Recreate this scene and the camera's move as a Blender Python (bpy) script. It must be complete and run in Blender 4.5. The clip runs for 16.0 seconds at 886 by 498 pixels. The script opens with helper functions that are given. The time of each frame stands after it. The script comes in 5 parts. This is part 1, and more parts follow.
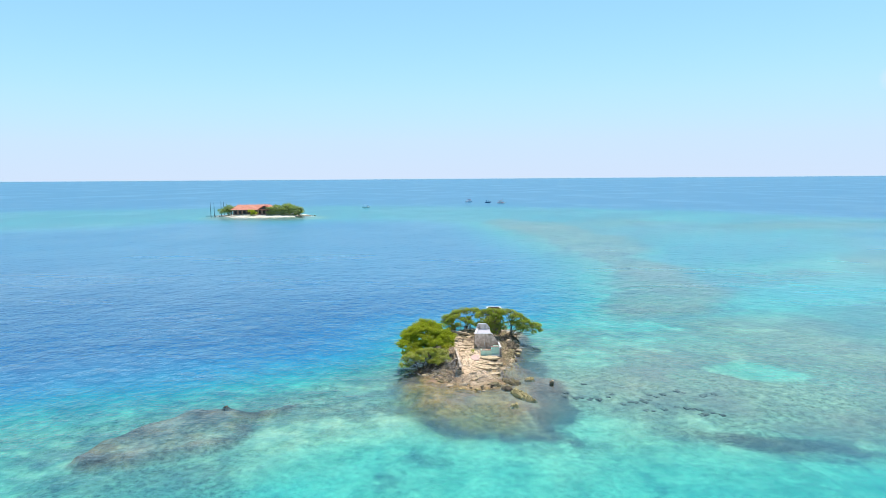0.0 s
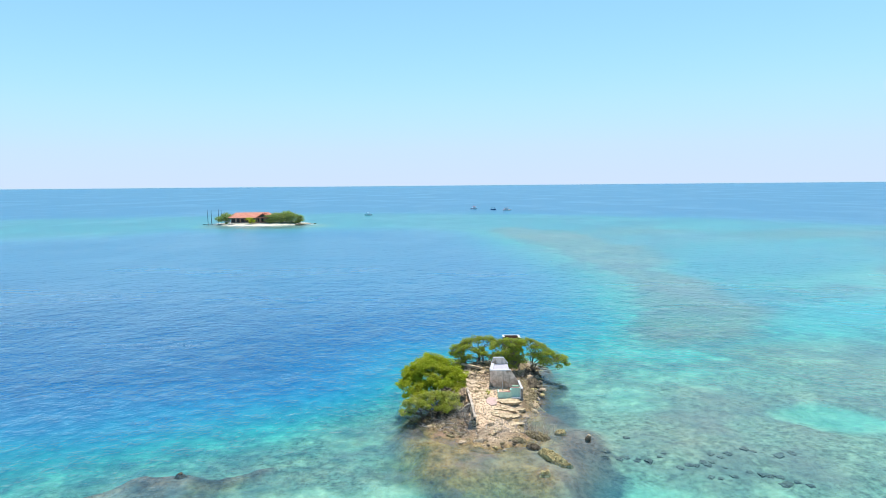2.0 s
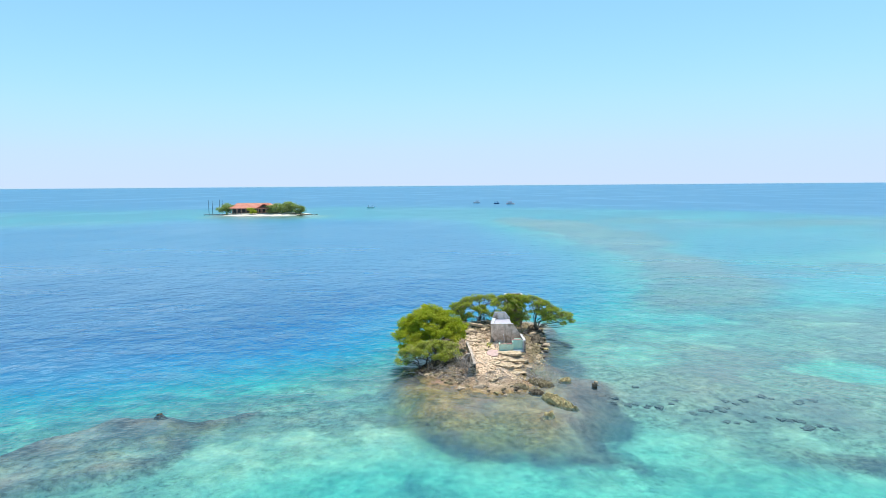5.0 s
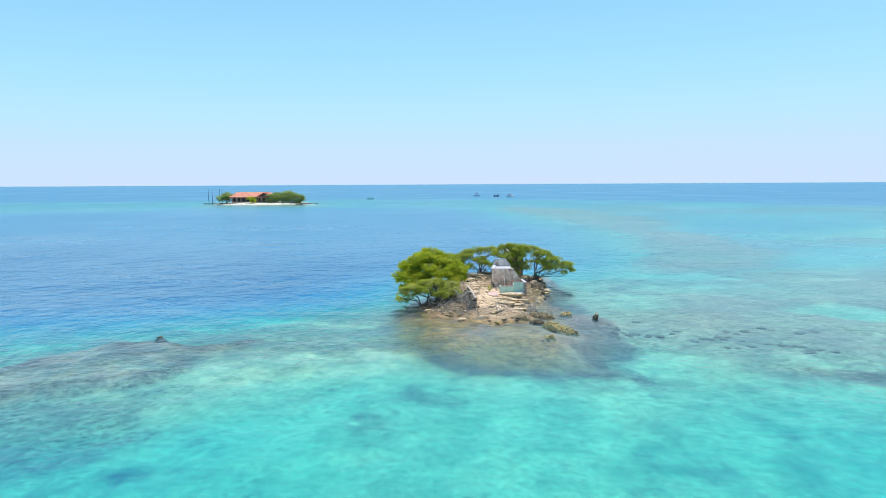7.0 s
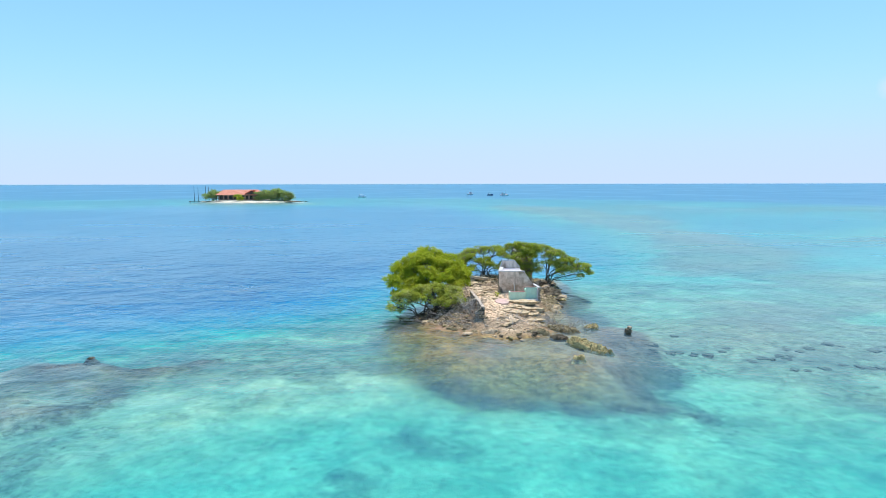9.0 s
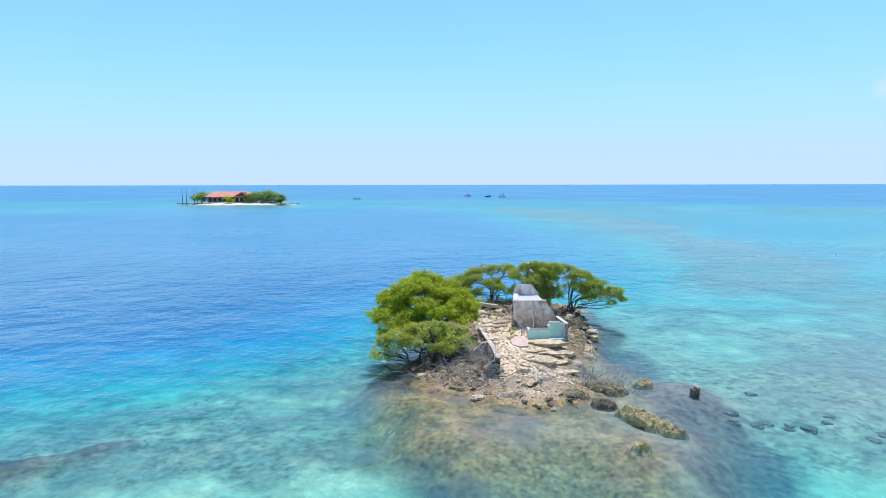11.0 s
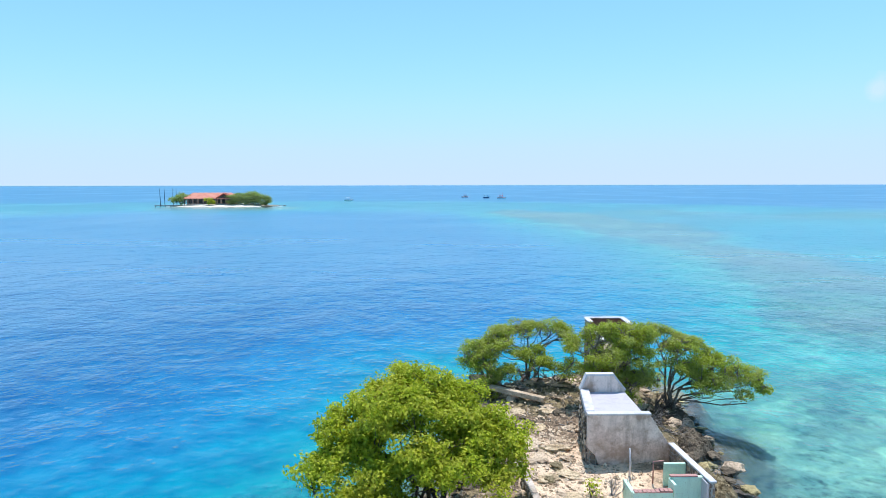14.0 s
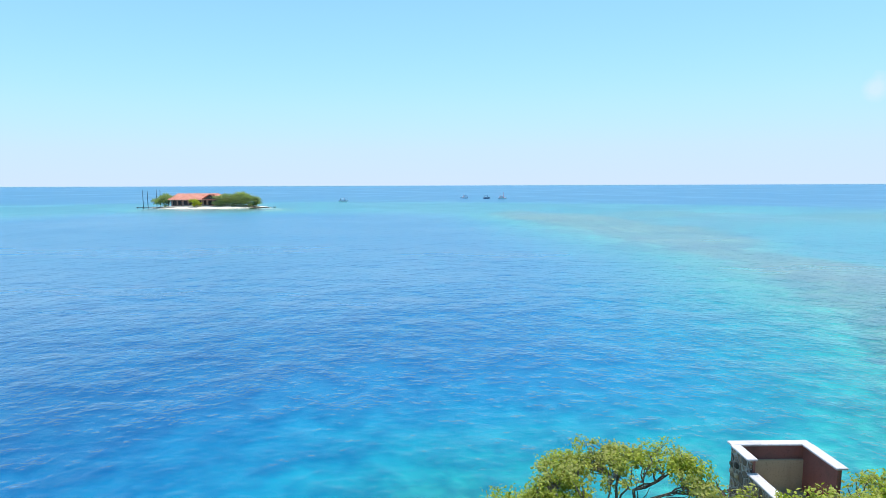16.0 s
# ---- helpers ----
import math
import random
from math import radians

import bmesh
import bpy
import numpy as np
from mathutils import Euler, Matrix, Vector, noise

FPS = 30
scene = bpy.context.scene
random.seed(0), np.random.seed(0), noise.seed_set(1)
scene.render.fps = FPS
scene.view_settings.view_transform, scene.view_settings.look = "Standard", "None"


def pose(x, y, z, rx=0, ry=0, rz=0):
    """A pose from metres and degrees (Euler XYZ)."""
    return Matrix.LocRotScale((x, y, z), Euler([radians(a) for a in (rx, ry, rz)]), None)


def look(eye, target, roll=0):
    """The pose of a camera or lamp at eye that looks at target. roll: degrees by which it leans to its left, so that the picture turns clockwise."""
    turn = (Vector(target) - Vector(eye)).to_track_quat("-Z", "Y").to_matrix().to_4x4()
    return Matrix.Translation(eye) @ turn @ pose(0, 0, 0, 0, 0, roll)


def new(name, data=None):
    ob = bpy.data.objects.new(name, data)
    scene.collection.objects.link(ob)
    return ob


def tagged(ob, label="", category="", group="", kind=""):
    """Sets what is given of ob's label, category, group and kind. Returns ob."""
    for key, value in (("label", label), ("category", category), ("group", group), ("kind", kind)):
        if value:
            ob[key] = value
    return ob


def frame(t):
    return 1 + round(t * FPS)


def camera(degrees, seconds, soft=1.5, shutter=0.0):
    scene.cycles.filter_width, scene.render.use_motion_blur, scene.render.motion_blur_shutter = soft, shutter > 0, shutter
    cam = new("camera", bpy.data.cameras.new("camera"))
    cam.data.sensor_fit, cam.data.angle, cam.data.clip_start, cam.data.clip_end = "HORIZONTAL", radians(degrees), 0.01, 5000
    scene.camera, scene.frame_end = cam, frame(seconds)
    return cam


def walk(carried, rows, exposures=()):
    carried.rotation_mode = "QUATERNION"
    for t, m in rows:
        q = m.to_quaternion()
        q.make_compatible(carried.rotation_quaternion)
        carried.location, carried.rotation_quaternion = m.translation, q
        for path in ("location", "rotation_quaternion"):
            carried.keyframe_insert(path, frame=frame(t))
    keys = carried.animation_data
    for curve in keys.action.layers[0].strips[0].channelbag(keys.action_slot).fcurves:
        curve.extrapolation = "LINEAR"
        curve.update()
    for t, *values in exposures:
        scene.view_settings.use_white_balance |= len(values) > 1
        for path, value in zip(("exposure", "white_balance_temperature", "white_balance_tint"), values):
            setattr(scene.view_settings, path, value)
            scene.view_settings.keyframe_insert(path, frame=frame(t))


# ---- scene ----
cam = camera(75.8, 16.0, soft=0.8)
PATH = [
    (0, (0.029, 0.128, 20.055), (0.021, 2.112, 19.802), -0.4),
    (0.5, (-0.168, 3.397, 20.058), (-0.176, 5.382, 19.807), -0.4),
    (1, (-0.354, 6.449, 20.12), (-0.364, 8.435, 19.881), -0.4),
    (1.5, (-0.527, 8.792, 20.192), (-0.542, 10.778, 19.959), -0.4),
    (2, (-0.512, 10.678, 20.026), (-0.533, 12.665, 19.796), -0.5),
    (2.5, (-0.444, 12.002, 19.539), (-0.47, 13.989, 19.311), -0.6),
    (3, (-0.323, 12.718, 18.756), (-0.354, 14.705, 18.532), -0.6),
    (3.5, (-0.257, 12.868, 17.84), (-0.29, 14.855, 17.615), -0.5),
    (4, (-0.165, 12.801, 16.929), (-0.198, 14.788, 16.703), -0.5),
    (6.5, (-0.261, 12.245, 11.231), (-0.292, 14.231, 11.002), -0.3),
    (7, (-0.301, 12.096, 9.96), (-0.332, 14.082, 9.73), -0.3),
    (7.5, (-0.316, 12.193, 9.291), (-0.347, 14.18, 9.06), -0.2),
    (7.7, (-0.322, 12.35, 9.13), (-0.353, 14.337, 8.899), -0.2),
    (7.8, (-0.79, 15.12, 8.93), (-0.8, 17.106, 8.698), -0.1),
    (8, (-0.835, 15.798, 8.934), (-0.844, 17.784, 8.702), -0.1),
    (8.5, (-0.926, 17.513, 8.984), (-0.932, 19.5, 8.753), -0.1),
    (9, (-0.989, 19.373, 9.084), (-0.992, 21.36, 8.853), -0.1),
    (11.5, (-1.286, 31.246, 9.501), (-1.274, 33.233, 9.273), -0.1),
    (12, (-1.337, 33.964, 9.527), (-1.322, 35.951, 9.299), -0.1),
    (12.5, (-1.401, 36.772, 9.56), (-1.383, 38.759, 9.333), -0.1),
    (13, (-1.461, 39.572, 9.635), (-1.441, 41.559, 9.408), -0.1),
    (13.5, (-1.55, 42.487, 9.702), (-1.527, 44.474, 9.474), -0.1),
    (14, (-1.566, 45.881, 9.583), (-1.542, 47.868, 9.356), -0.1),
    (14.5, (-1.564, 49.345, 9.447), (-1.539, 51.332, 9.221), -0.1),
    (15, (-1.62, 52.537, 9.485), (-1.593, 54.524, 9.258), -0.1),
    (15.5, (-1.555, 55.793, 9.44), (-1.527, 57.779, 9.214), -0.1),
    (16, (-1.524, 59.068, 9.415), (-1.495, 61.055, 9.189), -0.2),
]
walk(cam, [(t, look(eye, target, roll)) for t, eye, target, roll in PATH],
     [(0.0, -0.02, 6640, 11), (4.0, -0.03, 6440, 10), (7.0, -0.05, 6440, 10), (9.2, -0.05, 6290, 11), (11.5, -0.05, 5740, 13), (13.5, -0.02, 5840, 13), (16.0, 0.03, 6290, 13)])

# ---- world and sun ----
SUN_FROM = Vector((0.08, 0.29, 0.95)).normalized()
world = bpy.data.worlds.new("sky")
world.use_nodes = True
scene.world = world
sky = world.node_tree.nodes.new("ShaderNodeTexSky")
sky.sky_type = "NISHITA"
sky.sun_disc = False
sky.sun_elevation = math.asin(SUN_FROM.z)
sky.sun_rotation = math.atan2(SUN_FROM.x, SUN_FROM.y)
sky.altitude, sky.air_density, sky.dust_density, sky.ozone_density = 0, 0.5, 0.0, 3.0
wnodes, wlinks = world.node_tree.nodes, world.node_tree.links
grey = wnodes.new("ShaderNodeRGBToBW")
haze = wnodes.new("ShaderNodeValToRGB")
# humid tropical haze: the sky's brightness, scaled, picks the tint from deep blue overhead to pale lilac at the horizon
scaled = wnodes.new("ShaderNodeMath")
scaled.operation = "MULTIPLY"
scaled.inputs[1].default_value = 0.1
stops = ((0.10, (0.16, 0.35, 0.60)), (0.20, (0.33, 0.73, 1.08)), (0.33, (0.49, 0.84, 1.03)), (0.50, (0.60, 0.79, 1.0)), (0.85, (0.64, 0.77, 0.98)))
while len(haze.color_ramp.elements) < len(stops):
    haze.color_ramp.elements.new(0.5)
for e, (at, col) in zip(haze.color_ramp.elements, stops):
    e.position, e.color = at, (*col, 1)
haze.color_ramp.interpolation = "B_SPLINE"
wlinks.new(sky.outputs[0], grey.inputs[0])
wlinks.new(grey.outputs[0], scaled.inputs[0])
wlinks.new(scaled.outputs[0], haze.inputs[0])
# one small pale cloud low over the reef
CLOUD = Vector((0.604, 0.786, 0.129)).normalized()
way = wnodes.new("ShaderNodeTexCoord")
apart = wnodes.new("ShaderNodeVectorMath")
apart.operation = "DISTANCE"
apart.inputs[1].default_value = CLOUD
puffs = wnodes.new("ShaderNodeTexNoise")
puffs.inputs["Scale"].default_value, puffs.inputs["Detail"].default_value = 45.0, 5.0
edge = wnodes.new("ShaderNodeMath")
edge.operation = "MULTIPLY_ADD"
edge.inputs[1].default_value = -36.0
shape = wnodes.new("ShaderNodeMapRange")
shape.inputs["From Min"].default_value, shape.inputs["From Max"].default_value = -0.25, 0.35
shape.inputs["To Max"].default_value = 0.35
cloud = wnodes.new("ShaderNodeMixRGB")
cloud.inputs[2].default_value = (0.88, 0.86, 0.95, 1)
wlinks.new(way.outputs["Generated"], apart.inputs[0])
wlinks.new(way.outputs["Generated"], puffs.inputs["Vector"])
wlinks.new(apart.outputs["Value"], edge.inputs[0])
wlinks.new(puffs.outputs[0], edge.inputs[2])
wlinks.new(edge.outputs[0], shape.inputs[0])
wlinks.new(shape.outputs[0], cloud.inputs[0])
wlinks.new(haze.outputs[0], cloud.inputs[1])
wlinks.new(cloud.outputs[0], wnodes["Background"].inputs[0])
wnodes["Background"].inputs[1].default_value = 1.04
sun = new("sun", bpy.data.lights.new("sun", "SUN"))
sun.data.energy, sun.data.angle, sun.data.color = 5.0, radians(0.5), (1.0, 0.94, 0.84)
sun.matrix_world = look(SUN_FROM * 100, (0, 0, 0))
scene.view_settings.exposure = 0.0


# ---- materials ----
class Nodes:
    """A node tree with short calls: add() makes a node, its inputs set or linked."""

    def __init__(self, name):
        self.mat = bpy.data.materials.new(name)
        self.mat.use_nodes = True
        self.tree = self.mat.node_tree
        self.bsdf = self.tree.nodes["Principled BSDF"]
        self.out = self.tree.nodes["Material Output"]

    def put(self, socket, value):
        if isinstance(value, bpy.types.NodeSocket):
            self.tree.links.new(value, socket)
        else:
            socket.default_value = value

    def add(self, kind, inputs=(), **props):
        node = self.tree.nodes.new("ShaderNode" + kind)
        if "operation" in props:
            node.operation = props["operation"]
        if "blend_type" in props:
            node.blend_type = props["blend_type"]
        if "attribute_name" in props:
            node.attribute_name = props["attribute_name"]
        if "feature" in props:
            node.feature = props["feature"]
        if "bands_direction" in props:
            node.bands_direction = props["bands_direction"]
        if "distribution" in props:
            node.distribution = props["distribution"]
        for key, value in dict(inputs).items():
            self.put(node.inputs[key], value)
        return node

    def math(self, op, a, b=0.0):
        return self.add("Math", {0: a, 1: b}, operation=op).outputs[0]

    def noise(self, scale, detail=4.0, rough=0.6, vector=None, stretch=None):
        vec = vector or self.add("NewGeometry").outputs["Position"]
        if stretch:
            vec = self.add("Mapping", {0: vec, "Scale": stretch[:3], "Rotation": (0, 0, stretch[3])}).outputs[0]
        return self.add("TexNoise", {"Vector": vec, "Scale": scale, "Detail": detail, "Roughness": rough}).outputs[0]

    def ramp(self, fac, *stops):
        node = self.add("ValToRGB", {0: fac})
        el = node.color_ramp.elements
        while len(el) < len(stops):
            el.new(0.5)
        for e, (at, col) in zip(el, stops):
            e.position = at
            e.color = (*col, 1) if isinstance(col, tuple) else (col, col, col, 1)
        return node.outputs[0]

    def mix(self, fac, a, b, kind="MIX"):
        node = self.add("MixRGB", blend_type=kind)
        for n, v in enumerate((fac, a, b)):
            if isinstance(v, tuple):
                v = (*v, 1.0)
            self.put(node.inputs[n], v)
        return node.outputs[0]

    def bump(self, height, strength=0.5, distance=0.05, normal=None):
        ins = {"Height": height, "Strength": strength, "Distance": distance}
        if normal:
            ins["Normal"] = normal
        return self.add("Bump", ins).outputs[0]

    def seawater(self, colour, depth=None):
        """A colour as seen under sea water: light lost with depth and the water's own scattered blue, both put into the
        colour.
        """
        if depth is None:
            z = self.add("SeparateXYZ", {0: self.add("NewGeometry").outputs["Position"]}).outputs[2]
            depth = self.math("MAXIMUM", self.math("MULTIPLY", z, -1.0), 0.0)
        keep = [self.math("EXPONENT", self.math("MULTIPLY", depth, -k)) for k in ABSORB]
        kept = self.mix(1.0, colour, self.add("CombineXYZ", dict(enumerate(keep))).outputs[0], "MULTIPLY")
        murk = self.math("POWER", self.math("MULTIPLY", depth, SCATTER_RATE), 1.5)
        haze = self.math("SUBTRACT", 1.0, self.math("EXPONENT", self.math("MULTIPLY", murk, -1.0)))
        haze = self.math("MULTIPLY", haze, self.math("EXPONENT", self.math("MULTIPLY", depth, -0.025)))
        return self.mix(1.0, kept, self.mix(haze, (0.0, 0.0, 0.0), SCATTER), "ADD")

    def done(self, colour, rough=0.8, normal=None, metal=0.0, spec=0.4):
        for key, value in (("Base Color", colour), ("Roughness", rough), ("Metallic", metal), ("Specular IOR Level", spec)):
            if isinstance(value, tuple):
                value = (*value, 1.0)
            self.put(self.bsdf.inputs[key], value)
        if normal:
            self.put(self.bsdf.inputs["Normal"], normal)
        return self.mat


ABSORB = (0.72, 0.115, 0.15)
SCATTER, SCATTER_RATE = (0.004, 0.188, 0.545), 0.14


def golden_algae(n, fine, grit, mid):
    """Wave-cut rock under golden brown algae, with dark purple-brown patches."""
    mixed = n.math("ADD", n.math("MULTIPLY", fine, 0.5), n.math("MULTIPLY", grit, 0.5))
    gold = n.mix(n.ramp(mixed, (0.42, 0.0), (0.66, 1.0)), (0.15, 0.10, 0.045), (0.60, 0.42, 0.185))
    gold = n.mix(n.ramp(grit, (0.36, 0.8), (0.46, 0.0)), gold, (0.09, 0.065, 0.045))
    return n.mix(n.ramp(mid, (0.50, 0.0), (0.64, 0.8)), gold, (0.36, 0.22, 0.18))


def seabed_material():
    n = Nodes("seabed")
    reef = n.add("Attribute", attribute_name="reef").outputs["Fac"]
    algae = n.add("Attribute", attribute_name="algae").outputs["Fac"]
    pos = n.add("NewGeometry").outputs["Position"]
    # ragged outlines: the fields are read at places shifted by a coarse and a fine swirl
    swirl = n.add("TexNoise", {"Vector": pos, "Scale": 0.30, "Detail": 5.0, "Roughness": 0.65}).outputs[1]
    bent = n.mix(1.0, pos, n.mix(1.0, swirl, (3.0, 3.0, 3.0), "MULTIPLY"), "ADD")
    fine, mid = n.noise(1.6, 6, 0.7), n.noise(0.36, 6, 0.68, vector=bent)
    broad = n.noise(0.12, 5, 0.6, vector=bent)
    lumps = n.noise(3.4, 6, 0.75)
    sand = n.mix(n.ramp(n.noise(0.25, 4), (0.35, 0.0), (0.7, 1.0)), (0.49, 0.50, 0.37), (0.62, 0.63, 0.47))
    sand = n.mix(1.0, sand, n.ramp(n.noise(2.3, 6, 0.78), (0.35, 0.74), (0.65, 1.18)), "MULTIPLY")
    # thin turf lies in soft blotches over the sand
    turf = n.math("MULTIPLY", n.ramp(n.math("ADD", n.math("MULTIPLY", broad, 0.45), n.math("MULTIPLY", mid, 0.55)), (0.47, 0.0), (0.60, 1.0)), 0.52)
    sand = n.mix(turf, sand, n.mix(fine, (0.13, 0.20, 0.13), (0.30, 0.36, 0.22)))
    knob = n.math("MULTIPLY", n.ramp(n.math("ADD", n.math("MULTIPLY", fine, 0.7), n.math("MULTIPLY", broad, 0.3)), (0.565, 0.0), (0.62, 1.0)), 0.4)
    sand = n.mix(knob, sand, (0.13, 0.15, 0.12))
    cover = n.math("ADD", n.math("MULTIPLY", reef, 1.15), n.math("MULTIPLY", n.math("SUBTRACT", mid, 0.5), 1.9))
    cover = n.math("ADD", cover, n.math("MULTIPLY", n.math("SUBTRACT", fine, 0.5), 0.9))
    cover = n.ramp(cover, (0.32, 0.0), (0.66, 1.0))
    coral = n.mix(n.ramp(n.math("ADD", n.math("MULTIPLY", fine, 0.55), n.math("MULTIPLY", lumps, 0.45)), (0.42, 0.0), (0.57, 1.0)), (0.19, 0.20, 0.15), (0.48, 0.48, 0.36))
    coral = n.mix(n.ramp(lumps, (0.36, 0.5), (0.45, 0.0)), coral, (0.075, 0.07, 0.07))
    coral = n.mix(n.ramp(broad, (0.44, 0.0), (0.60, 0.6)), coral, n.mix(fine, (0.15, 0.125, 0.125), (0.32, 0.275, 0.265)))
    bottom = n.mix(cover, sand, coral)
    grit = n.noise(5.5, 5, 0.75)
    gold = golden_algae(n, fine, grit, mid)
    bottom = n.mix(n.math("MULTIPLY", algae, n.ramp(mid, (0.25, 0.7), (0.5, 1.0))), bottom, gold)
    weed_shade = n.add("Attribute", attribute_name="weed_shade").outputs["Fac"]
    weed_shade = n.ramp(n.math("ADD", weed_shade, n.math("MULTIPLY", n.math("SUBTRACT", mid, 0.5), 1.2)), (0.28, 0.0), (0.72, 0.85))
    bottom = n.mix(weed_shade, bottom, n.mix(n.ramp(lumps, (0.4, 0.0), (0.62, 1.0)), (0.06, 0.05, 0.055), (0.25, 0.18, 0.155)))
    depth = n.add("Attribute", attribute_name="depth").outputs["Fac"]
    # the murk of deep water is put into the bed's colour: its pattern fades
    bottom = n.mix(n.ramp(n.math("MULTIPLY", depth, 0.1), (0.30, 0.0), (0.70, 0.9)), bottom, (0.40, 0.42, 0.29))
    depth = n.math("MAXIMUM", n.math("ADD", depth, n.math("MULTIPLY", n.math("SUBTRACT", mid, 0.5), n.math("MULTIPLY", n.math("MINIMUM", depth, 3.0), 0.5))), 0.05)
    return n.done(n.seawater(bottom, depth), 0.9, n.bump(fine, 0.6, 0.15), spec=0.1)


def water_material():
    n = Nodes("sea_water")
    x, y, _ = n.add("SeparateXYZ", {0: n.add("NewGeometry").outputs["Position"]}).outputs
    # the lagoon in the lee of the reef is calmer than the open channel
    rough_sea = n.ramp(n.math("MULTIPLY", n.math("SUBTRACT", y, n.math("MULTIPLY", x, 0.9)), 0.01), (0.42, 0.40), (0.66, 1.0))
    chop = n.noise(1.05, 3, 0.55, stretch=(0.9, 1.0, 1.0, 0.0))
    wave = n.noise(0.42, 3, 0.55, stretch=(0.85, 1.0, 1.0, 0.05))
    swell = n.noise(0.12, 2, 0.5, stretch=(0.9, 1.0, 1.0, 0.06))
    ripple = n.noise(3.4, 3, 0.6, stretch=(0.9, 1.0, 1.0, 0.1))
    gusts = n.noise(0.03, 4, 0.6, stretch=(0.5, 1.6, 1.0, 0.5))
    normal = n.bump(swell, rough_sea, 0.34)
    normal = n.bump(wave, rough_sea, 0.26, normal)
    normal = n.bump(chop, rough_sea, 0.10, normal)
    normal = n.bump(ripple, rough_sea, 0.004, normal)
    # smooth pale slicks drifting over the channel
    slick = n.ramp(n.noise(0.016, 4, 0.6, stretch=(1.0, 0.7, 1.0, 0.4)), (0.48, 0.0), (0.64, 0.08))
    facing = n.add("Fresnel", {"IOR": 1.33, "Normal": normal}).outputs[0]
    # far out the unresolved wave slopes turn the mirror towards the higher sky
    far = n.ramp(n.math("MULTIPLY", y, 0.002), (0.12, 0.0), (0.7, 0.04))
    gloss_rough = n.math("ADD", n.ramp(gusts, (0.4, 0.26), (0.6, 0.34)), far)
    gloss = n.add("BsdfGlossy", {"Color": (1, 1, 1, 1), "Roughness": gloss_rough, "Normal": normal}, distribution="BECKMANN").outputs[0]
    # wave shading painted into the water's tint: crests darker and bluer than troughs
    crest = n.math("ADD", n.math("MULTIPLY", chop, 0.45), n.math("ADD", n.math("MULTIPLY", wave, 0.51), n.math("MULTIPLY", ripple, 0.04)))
    # far out the painted wave shading is drawn longer along y
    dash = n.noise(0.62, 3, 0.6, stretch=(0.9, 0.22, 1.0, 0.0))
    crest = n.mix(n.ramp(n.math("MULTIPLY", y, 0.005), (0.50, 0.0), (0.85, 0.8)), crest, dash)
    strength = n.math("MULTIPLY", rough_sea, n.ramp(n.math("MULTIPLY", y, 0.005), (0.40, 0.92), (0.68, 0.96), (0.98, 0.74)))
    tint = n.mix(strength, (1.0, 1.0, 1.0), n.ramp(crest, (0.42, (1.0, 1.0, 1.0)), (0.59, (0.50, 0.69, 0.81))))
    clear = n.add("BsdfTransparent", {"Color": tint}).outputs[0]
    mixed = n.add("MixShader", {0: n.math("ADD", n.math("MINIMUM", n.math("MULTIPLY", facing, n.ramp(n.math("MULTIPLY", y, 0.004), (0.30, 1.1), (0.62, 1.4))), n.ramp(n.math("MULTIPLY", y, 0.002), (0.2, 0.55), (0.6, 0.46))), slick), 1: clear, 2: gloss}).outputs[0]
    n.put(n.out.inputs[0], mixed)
    return n.mat


